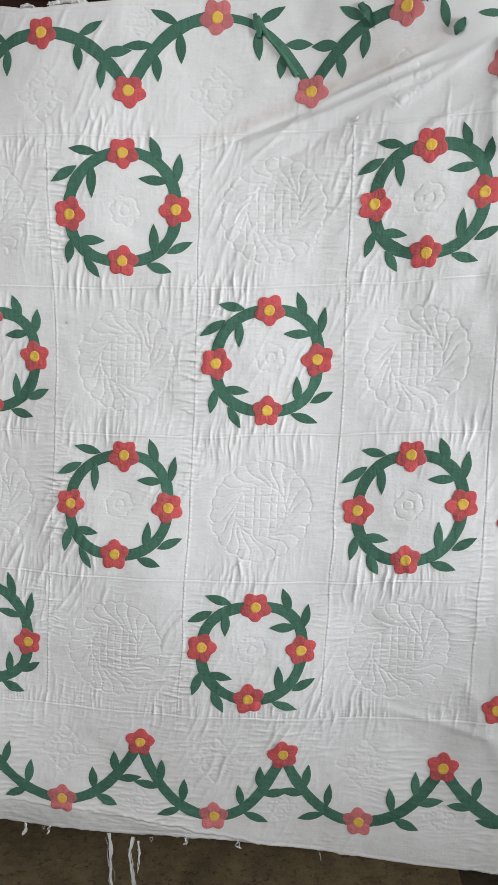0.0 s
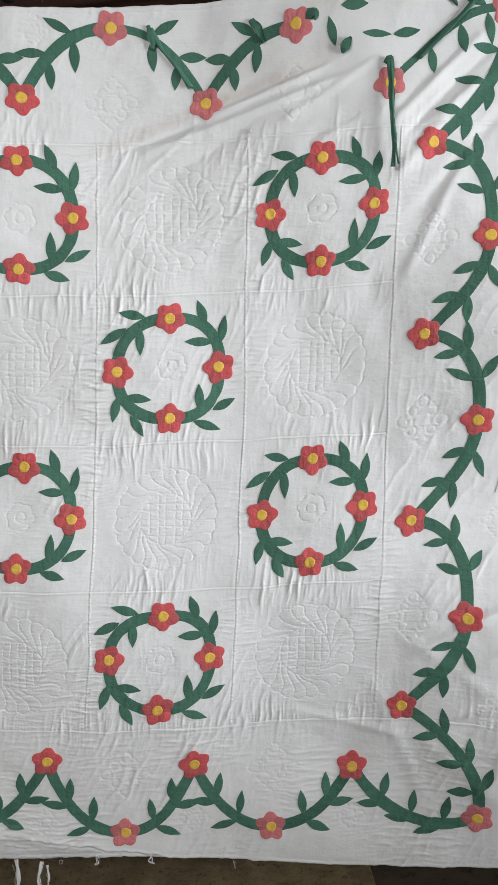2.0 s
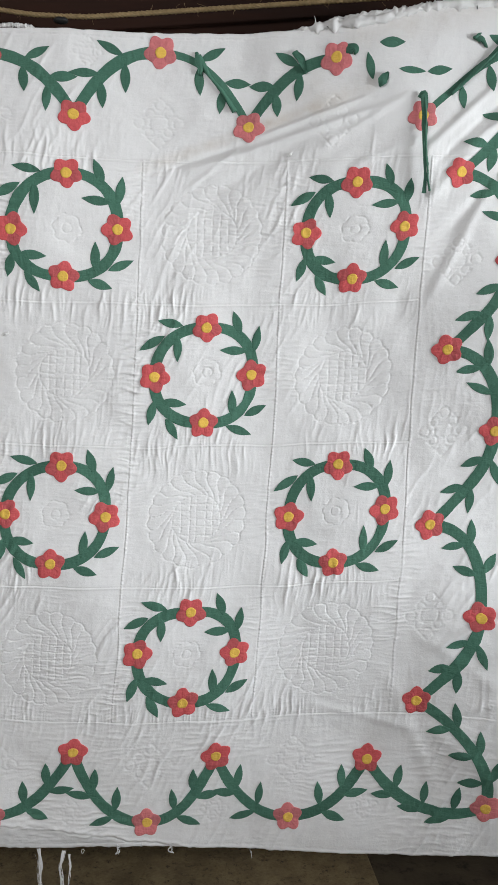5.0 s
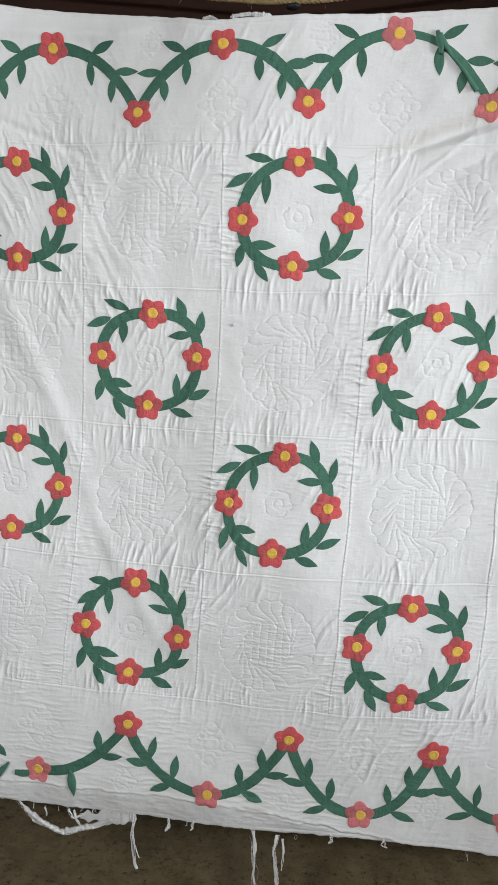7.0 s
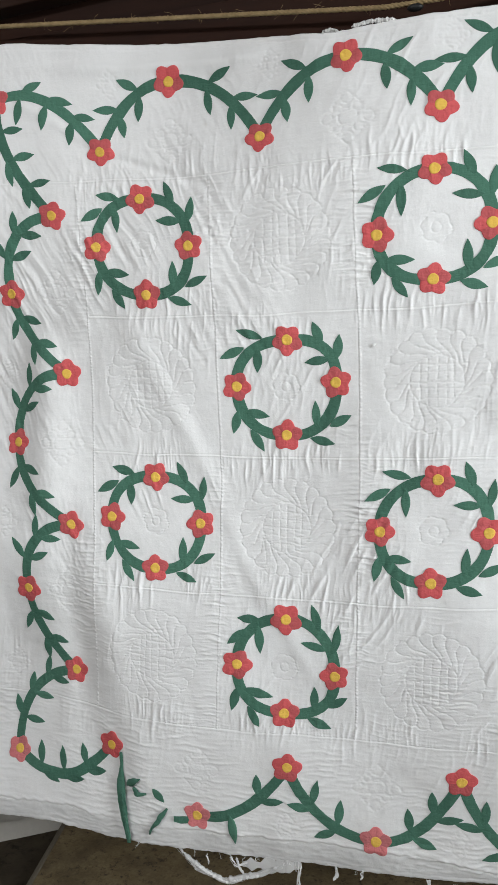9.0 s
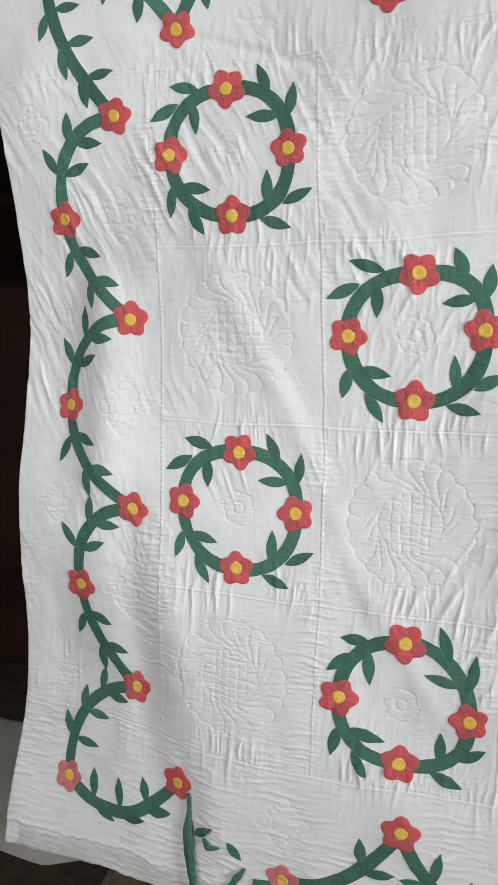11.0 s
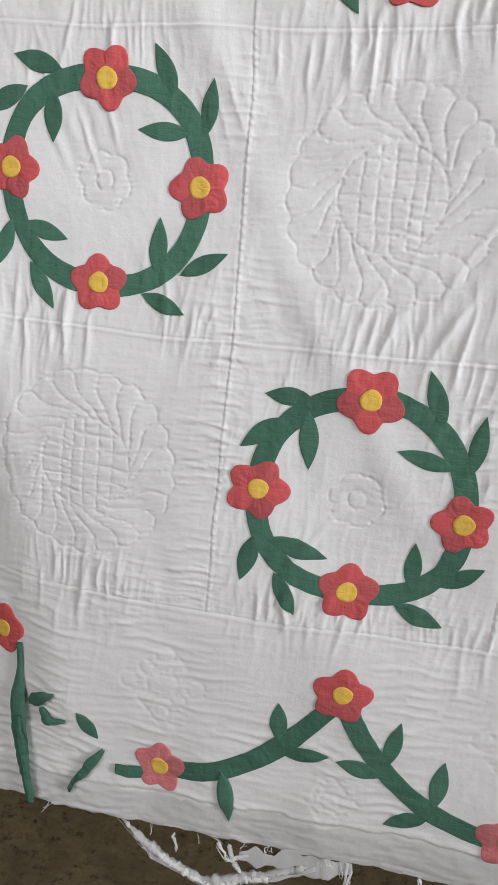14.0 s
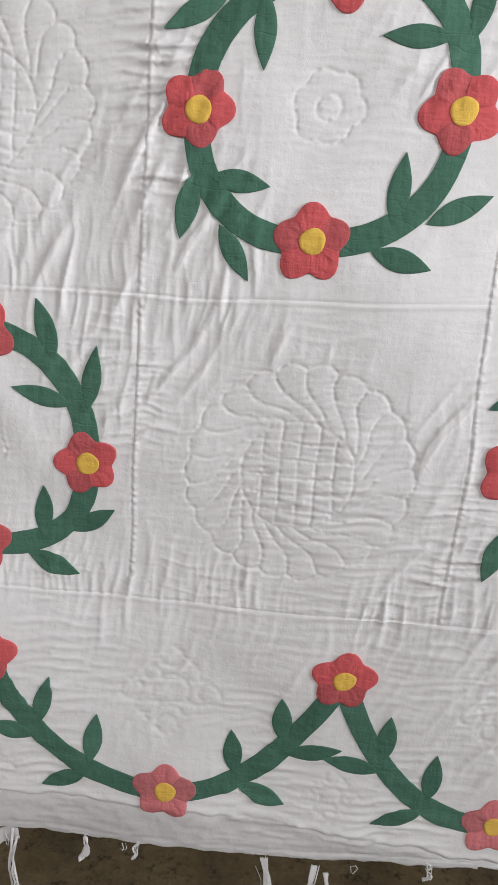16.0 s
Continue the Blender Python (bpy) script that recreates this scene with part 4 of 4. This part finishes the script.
# frayed white strips and threads at the hem
HEM = [([(-0.352, 0.345, 0.004), (-0.350, 0.29, 0.010), (-0.344, 0.235, 0.012), (-0.336, 0.19, 0.010)], (0.010, 0.007, 0.004, 0.005)),
       ([(-0.345, 0.335, 0.006), (-0.352, 0.28, 0.012), (-0.330, 0.225, 0.014)], (0.006, 0.004, 0.003)),
       ([(-0.020, 0.340, 0.004), (-0.016, 0.29, 0.010), (-0.012, 0.22, 0.012), (-0.006, 0.15, 0.010)], (0.018, 0.015, 0.010, 0.014)),
       ([(0.045, 0.335, 0.004), (0.040, 0.29, 0.010), (0.050, 0.23, 0.012), (0.058, 0.16, 0.010)], (0.014, 0.008, 0.006, 0.008)),
       ([(0.060, 0.325, 0.004), (0.066, 0.28, 0.010), (0.062, 0.24, 0.012)], (0.008, 0.005, 0.002)),
       ([(-0.675, 0.350, 0.004), (-0.645, 0.318, 0.010), (-0.60, 0.296, 0.012), (-0.55, 0.274, 0.012), (-0.50, 0.287, 0.012), (-0.45, 0.304, 0.010), (-0.395, 0.328, 0.004)], (0.010, 0.012, 0.014, 0.028, 0.020, 0.020, 0.010)),
       ([(-0.648, 0.325, 0.010), (-0.632, 0.300, 0.014), (-0.612, 0.302, 0.012)], (0.004, 0.003, 0.002)),
       ([(-0.535, 0.345, 0.008), (-0.520, 0.322, 0.012), (-0.49, 0.330, 0.010)], (0.010, 0.006, 0.006)),
       ([(-0.60, 0.345, 0.006), (-0.596, 0.33, 0.010), (-0.597, 0.32, 0.010)], (0.003, 0.003, 0.002)),
       ([(-0.255, 0.345, 0.004), (-0.252, 0.322, 0.010), (-0.258, 0.312, 0.010)], (0.005, 0.004, 0.006)),
       ([(-0.185, 0.345, 0.004), (-0.184, 0.330, 0.008), (-0.190, 0.322, 0.010)], (0.003, 0.003, 0.005)),
       ([(0.185, 0.352, 0.004), (0.188, 0.335, 0.008), (0.182, 0.328, 0.008)], (0.003, 0.003, 0.004)),
       ([(0.33, 0.356, 0.004), (0.331, 0.340, 0.008), (0.337, 0.335, 0.008)], (0.003, 0.002, 0.003)),
       ([(1.285, 0.745, 0.002), (1.300, 0.742, 0.008), (1.318, 0.744, 0.006)], (0.010, 0.008, 0.006))]
for k, (line, widths) in enumerate(HEM):
    web = k == 5
    thin = 0.8 if web else 0.55 if k in (0, 2, 3) else 0.7
    ribbon("frayed_strip", line, [w * thin * (0.6 if web else 1.0) for w in widths], BARE if k in (2, 5) else WHITE, 0.0006 if web else 0.0010, 0.0005 if web else 0.0007, 90 if web else 60, ragged=0.55 if web else 0.30, seed=40 + k, twist=0.0 if web else 2.2 if k % 3 == 0 else 0.6, label="frayed white strip hanging from the torn hem" if k in (0, 2, 3, 5) else "")
    thread_bundle("frayed_thread", line, 7 if web else 7 if k in (0, 2, 3) else 3, max(widths) * (0.30 if web else 0.32), 0.0005, WHITE, 140 + k)
# wisps along the hem
for k in range(16):
    x = rng.uniform(-0.95, 0.75) if k > 9 else rng.uniform(-0.70, -0.30)
    u0, _ = plan_of(np.array([x]), np.array([0.38]))
    z = float(on_cloth(u0, low_edge(u0))[0, 2])
    j = rng.normal(0, 0.007, 4)
    thread_bundle("frayed_thread", [(x, z + 0.006, 0.002), (x + j[0], z - abs(j[1]), 0.004), (x + j[0] + j[2], z - abs(j[1]) - abs(j[3]), 0.004)], 2, 0.0025, 0.0005, WHITE, 300 + k, n=12)

# small tears with a tuft of batting
for k, (x, z) in enumerate(((-0.140, 1.690), (0.560, 2.148))):
    ribbon("tear", [(x, z - 0.004, 0.001), (x + 0.006, z, 0.004), (x + 0.013, z + 0.005, 0.001)], (0.003, 0.007, 0.002), BATTING, 0.0014, 0.0008, 14, seed=70 + k, label="small tear with grey batting showing")

# batting laid bare along the worn hem, and the frayed top edge


def lumpy_roll(name, line, radius, seed, mat=BATTING, label=""):
    r = np.random.default_rng(seed)
    q = smooth_line(line, 120)
    c = face_at(q[:, 0], q[:, 1], q[:, 2])
    rad = radius * np.clip(1 + 0.25 * np.interp(np.arange(120), np.linspace(0, 119, 60), r.normal(0, 1, 60)), 0.4, 1.6)
    rad *= np.clip(np.minimum(np.arange(120), 119 - np.arange(120)) / 10, 0.1, 1)
    xyz = tube(c, rad, 10)
    xyz += r.normal(0, radius * 0.16, xyz.shape)
    return grid_object(name, xyz, mat, quilt, closed=True, label=label)


WEB = [(-0.678, 0.352, 0.004), (-0.645, 0.322, 0.008), (-0.605, 0.298, 0.010), (-0.555, 0.280, 0.010), (-0.505, 0.290, 0.009), (-0.455, 0.305, 0.007), (-0.40, 0.330, 0.003)]
lumpy_roll("gauze_fray", WEB, 0.0055, 65, BARE, "rope of torn gauze and batting hanging under the hem")
lumpy_roll("gauze_fray", [(x + 0.006, z - 0.004 + 0.003 * (i % 2), d + 0.003) for i, (x, z, d) in enumerate(WEB[1:6])], 0.0045, 66, WHITE)
lumpy_roll("gauze_fray", [(-0.640, 0.318, 0.006), (-0.632, 0.298, 0.010), (-0.612, 0.291, 0.010), (-0.590, 0.286, 0.008)], 0.0022, 67, WHITE)
lumpy_roll("gauze_fray", [(-0.520, 0.343, 0.004), (-0.512, 0.318, 0.008), (-0.500, 0.296, 0.008)], 0.0028, 68, WHITE)
ribbon("gauze_fray", [(-0.505, 0.322, 0.003), (-0.45, 0.325, 0.004), (-0.39, 0.330, 0.003), (-0.345, 0.336, 0.002)], (0.012, 0.034, 0.040, 0.014), BARE, 0.0012, 0.0006, 70, ragged=0.30, seed=69, label="ragged grey batting hanging below the hem")
lumpy_roll("batting_fray", [(0.56, 2.436, -0.002), (0.75, 2.449, -0.002), (0.90, 2.484, -0.003), (1.08, 2.494, -0.003), (1.22, 2.480, -0.003)], 0.011, 61, label="fluffy batting showing along the torn top edge")
lumpy_roll("batting_fray", [(0.62, 2.452, -0.008), (0.80, 2.468, -0.008), (0.98, 2.502, -0.008), (1.15, 2.500, -0.008)], 0.010, 62)
lumpy_roll("batting_fray", [(-0.235, 2.424, -0.003), (-0.215, 2.428, -0.003), (-0.195, 2.420, -0.003)], 0.004, 63, label="fluffy batting showing along the torn top edge")
lumpy_roll("batting_fray", [(-0.165, 2.426, -0.003), (-0.12, 2.430, -0.003), (-0.06, 2.424, -0.003)], 0.004, 64)
for k, (x, z) in enumerate(((0.62, 2.446), (0.68, 2.452))):
    j = rng.normal(0, 0.004, 3)
    ribbon("frayed_thread", [(x, z - 0.006, 0.001), (x + j[0], z + 0.006, 0.002), (x + 2 * j[1], z + 0.016 + j[2], 0.002)], (0.004, 0.0025, 0.001), WHITE, 0.0009, 0.0004, 14, seed=80 + k)

# the right border's worn side: bare batting, strips and a turned-back flap


def batting_patch(points, widths, seed, label):
    """Bare batting where the cover has split along a line of (x, z) places: uneven, tapering to both ends."""
    r = np.random.default_rng(seed)
    q = smooth_line(points, 90)
    w = np.interp(np.linspace(0, 1, 90), np.linspace(0, 1, len(widths)), widths) / 2
    across = np.linspace(-1, 1, 9)
    edge = [np.interp(np.arange(90), np.linspace(0, 89, 30), r.normal(1, 0.15, 30)) for _ in range(2)]
    wide = np.where(across[None, :] < 0, edge[0][:, None], edge[1][:, None]) * w[:, None] * across[None, :]
    lump = r.normal(0, 1, wide.shape)
    lump = (lump + np.roll(lump, 1, 0) + np.roll(lump, -1, 0)) / 2
    return grid_object("bare_batting", face_at(q[:, :1] + wide, q[:, 1:2] + 0 * wide, 0.0012 - 0.0022 * across[None, :] ** 6 + 0.0004 * lump), WORN, quilt, label=label, flip=True)


batting_patch([(1.170, 2.03), (1.180, 1.98), (1.183, 1.88), (1.180, 1.79)], (0.003, 0.016, 0.019, 0.012, 0.003), 5, "grey batting where the cover has worn away")
batting_patch([(1.168, 1.635), (1.171, 1.56), (1.172, 1.48), (1.164, 1.40), (1.150, 1.325)], (0.002, 0.005, 0.008, 0.006, 0.002), 6, "grey batting where the cover has split")
su, sv = np.meshgrid(np.linspace(-1.30, 0.28, 420), np.linspace(0.0, 1.0, 22))
top_v = np.interp(su, UU[0], torn_at) - 0.003
low_v = low_edge(su) + 0.0035 + 0.0012 * np.sin(37 * su + 2 * np.sin(90 * su))
fluff = sample(0.0004 * cloth_noise(0.03, 0.007, 41, -20) + 0.00015 * cloth_noise(0.003, 0.003, 42), su, low_v + (top_v - low_v) * sv)
grid_object("bare_batting", on_cloth(su, low_v + (top_v - low_v) * sv, 0.0016 * np.minimum(1, 8 * np.minimum(sv, 1 - sv)) - 0.0002 + fluff), BARE, quilt, label="grey batting where the hem has torn away")
RAGS = [([(1.208, 2.095, 0.003), (1.222, 2.06, 0.006), (1.224, 1.96, 0.007), (1.220, 1.86, 0.006), (1.200, 1.79, 0.004), (1.182, 1.755, 0.002)], (0.016, 0.012, 0.010, 0.012, 0.007, 0.003)),
        ([(1.186, 1.90, 0.003), (1.196, 1.888, 0.006), (1.212, 1.886, 0.004)], (0.003, 0.002, 0.003))]
for k, (line, widths) in enumerate(RAGS):
    ribbon("torn_rag", line, widths, WHITE, 0.0010, 0.0005, 40, seed=100 + k, ragged=0.10, label="torn white strip over the bare batting")
s, t = np.meshgrid(np.linspace(0, 1, 20), np.linspace(0, 1, 24))
fx = 1.205 + 0.052 * s + 0.040 * t * (1 - 0.5 * s)
fz = 1.182 + 0.016 * s - 0.17 * t
grid_object("torn_flap", face_at(fx, fz, 0.004 + 0.030 * np.sin(math.pi * t) * s + 0.012 * s), WHITE, quilt, label="corner of the white cover turned back", flip=True)

# ---- the room ----
tagged(box_object("floor", (-4.5, -6.0, -0.15), (4.5, 2.5, 0.0), CONCRETE, bevel=0), "dark stained concrete floor", "floor", kind="structure")
tagged(box_object("ceiling", (-4.5, -6.0, 3.05), (4.5, 2.5, 3.2), PLASTER, bevel=0), "plain ceiling", "ceiling", kind="structure")
tagged(box_object("wall_north", (-4.5, 1.6, 0.0), (4.5, 1.75, 3.05), DARK_WOOD, bevel=0), "dark timber wall behind the quilt", "wall", kind="structure")
tagged(box_object("wall_south", (-4.5, -6.0, 0.0), (4.5, -5.85, 3.05), PLASTER, bevel=0), "plain painted wall", "wall", kind="structure")
tagged(box_object("wall_west", (-4.5, -5.85, 0.0), (-4.35, 1.6, 3.05), PLASTER, bevel=0), "plain painted wall", "wall", kind="structure")
# unseen wall pieces, added; the ones above and below the gap trim the light
for name, lo, hi in (("wall_east", (2.75, -0.55, 0.0), (2.9, 0.2, 3.05)), ("unseen_wall_low", (2.75, 0.2, 0.0), (2.9, 1.6, 0.5)), ("unseen_wall_high", (2.75, 0.2, 2.2), (2.9, 1.6, 3.05)), ("wall_east_end", (2.75, -5.85, 0.0), (2.9, -2.15, 3.05)),
                     ("light_block_high", (2.75, -2.15, 2.27), (2.9, -0.55, 3.05)), ("light_block_low", (2.75, -2.15, 0.0), (2.9, -0.55, 1.10))):
    tagged(box_object(name, lo, hi, PLASTER, bevel=0), "unseen plain wall, its gaps set to shape the light", "wall", kind="structure")

# slab let into the floor, a little proud of it
bm = bmesh.new()
ring = [(-1.52, 1.25), (-1.00, -1.35), (1.16, -1.35), (0.86, 1.25)]
low = [bm.verts.new((x, y, -0.02)) for x, y in ring]
high = [bm.verts.new((x, y, 0.014)) for x, y in ring]
bm.faces.new(low[::-1])
bm.faces.new(high)
for k in range(4):
    bm.faces.new((low[k], low[(k + 1) % 4], high[(k + 1) % 4], high[k]))
bmesh.ops.recalc_face_normals(bm, faces=bm.faces)
bmesh.ops.bevel(bm, geom=[e for e in bm.edges if all(v.co.z > 0 for v in e.verts)], offset=0.006, segments=2, affect="EDGES", profile=0.5)
me = bpy.data.meshes.new("floor_slab")
bm.to_mesh(me)
bm.free()
me.materials.append(TAN_SLAB)
tagged(new("floor_slab", me), "weathered tan concrete slab on the dark floor", "slab", kind="structure")

# pale cast edge along the slab
bm = bmesh.new()
low = [bm.verts.new((x, y, -0.02)) for x, y in ((-1.523, 1.25), (-1.003, -1.35), (-0.985, -1.35), (-1.505, 1.25))]
high = [bm.verts.new((v.co.x, v.co.y, 0.019)) for v in low]
bm.faces.new(low[::-1])
bm.faces.new(high)
for k in range(4):
    bm.faces.new((low[k], low[(k + 1) % 4], high[(k + 1) % 4], high[k]))
bmesh.ops.recalc_face_normals(bm, faces=bm.faces)
bmesh.ops.bevel(bm, geom=[e for e in bm.edges if all(v.co.z > 0 for v in e.verts)], offset=0.004, segments=2, affect="EDGES", profile=0.5)
me = bpy.data.meshes.new("floor_slab_edge")
bm.to_mesh(me)
bm.free()
me.materials.append(material("grey_cast_concrete", (0.15, 0.132, 0.10), (0.10, 0.088, 0.066), 0.85, 12.0, 150.0, 0.4, 0.002, fine_mix=0.4))
tagged(new("floor_slab_edge", me), "pale grey cast edge of the floor slab", "slab edge", kind="structure")

# timber behind the quilt
us, vs = np.meshgrid(np.linspace(-1.2, 1.2, 200), np.linspace(0.86, 1.0, 20))
BACK = float(on_cloth(us, vs, -0.011)[..., 1].max()) - 0.001
tagged(box_object("hanging_rail", (-1.45, BACK, 2.30), (1.18, 0.10, 2.40), DARK_WOOD), "dark wooden rail that the quilt is fixed to", "rail")
BOARDS = [((-4.35, 0.10, 2.20), (2.75, 0.16, 2.475), 0.0), ((-4.35, 0.13, 2.49), (2.75, 0.19, 2.62), 0.35), ((-4.35, 0.09, 2.70), (2.75, 0.15, 2.96), -1.6), ((-4.35, 0.17, 2.61), (2.75, 0.22, 2.80), 0.9)]
for lo, hi, turn in BOARDS:
    tagged(box_object("timber_board", lo, hi, DARK_WOOD, turn=turn), "dark stained timber board behind the rope", "board", group="timber boards over the quilt")

# rope in three twisted strands
rope = tagged(new("rope"), "taut tan sisal rope stretched above the quilt", "rope")
rope.location = (0, 0, 0)
q = np.stack([np.linspace(-4.3, 2.74, 900)] * 2, -1)
q[:, 1] = 2.492 + np.where(q[:, 0] < -0.03, -0.118, 0.088) * (q[:, 0] + 0.03) + 0.006 * np.exp(-((q[:, 0] + 0.03) / 0.05) ** 2)
axis = np.stack([q[:, 0], np.full(900, 0.062), q[:, 1]], -1)
for k in range(3):
    a = 2 * math.pi * (k / 3 + q[:, 0] / 0.034)
    strand = axis + 0.0034 * np.stack([0 * a, np.cos(a), np.sin(a)], -1)
    grid_object("strand", tube(strand, 0.0037, 7), ROPE, rope, closed=True)
for k in range(70):
    x = rng.uniform(-1.6, 1.2)
    i = int((x + 4.3) / 7.04 * 899)
    a = rng.uniform(0, 2 * math.pi)
    p = axis[i] + 0.008 * np.array([0, math.cos(a), math.sin(a)])
    d = np.array([rng.normal(0, 0.012), 0.010 * math.cos(a), 0.010 * math.sin(a)])
    grid_object("fibre", tube(np.stack([p, p + d * 0.5 + rng.normal(0, 0.001, 3), p + d]), 0.0004, 4), ROPE, rope, closed=True)
bm = bmesh.new()
bmesh.ops.create_uvsphere(bm, u_segments=12, v_segments=8, radius=0.014)
bmesh.ops.scale(bm, vec=(1.4, 0.9, 0.6), verts=bm.verts)
bmesh.ops.translate(bm, vec=(-0.025, 0.058, 2.486), verts=bm.verts)
me = bpy.data.meshes.new("rope_clip")
bm.to_mesh(me)
bm.free()
me.materials.append(material("black_iron", (0.02, 0.02, 0.02), (0.012, 0.012, 0.012), 0.5, 20.0, 200.0, 0.2))
tagged(new("rope_clip", me), "small black clip on the rope", "clip")


# pale canvas lying on the floor behind the quilt
s, t = np.meshgrid(np.linspace(0, 1, 80), np.linspace(0, 1, 40))
hx = -2.7 + 1.42 * s
front = 0.34 + 0.62 * np.maximum(0, hx + 1.56) + 0.012 * np.sin(9 * hx)
hy = front + 0.75 * t
hz = 0.022 + 0.008 * np.sin(7 * hx + 5 * hy) + 0.006 * np.sin(13 * hx - 9 * hy + 1) + 0.010 * np.exp(-(((hy - front - 0.06 - 0.3 * (hx + 1.6)) / 0.015) ** 2))
hz = 0.002 + hz * np.clip(np.minimum(np.minimum(t, 1 - t) * 14, np.minimum(s, 1 - s) * 14), 0, 1)
tagged(grid_object("canvas_sheet", np.stack([hx, hy, hz], -1), CLOTH), "pale canvas sheet lying folded on the dark floor", "canvas")

# the pale sheet that hangs past the quilt's right edge
s, t = np.meshgrid(np.linspace(0, 1, 90), np.linspace(0, 1, 40))
sx = 1.315 + 0.16 * s
sy = 0.075 + 0.018 * np.sin(9 * s + 2 * np.sin(3 * t)) + 0.02 * (1 - t)
sz = 2.62 - 2.60 * t
front = np.stack([sx, sy, sz], -1)
sheet = grid_object("hanging_sheet", front, CLOTH)
tagged(sheet, "plain pale sheet hanging beside the quilt", "sheet")
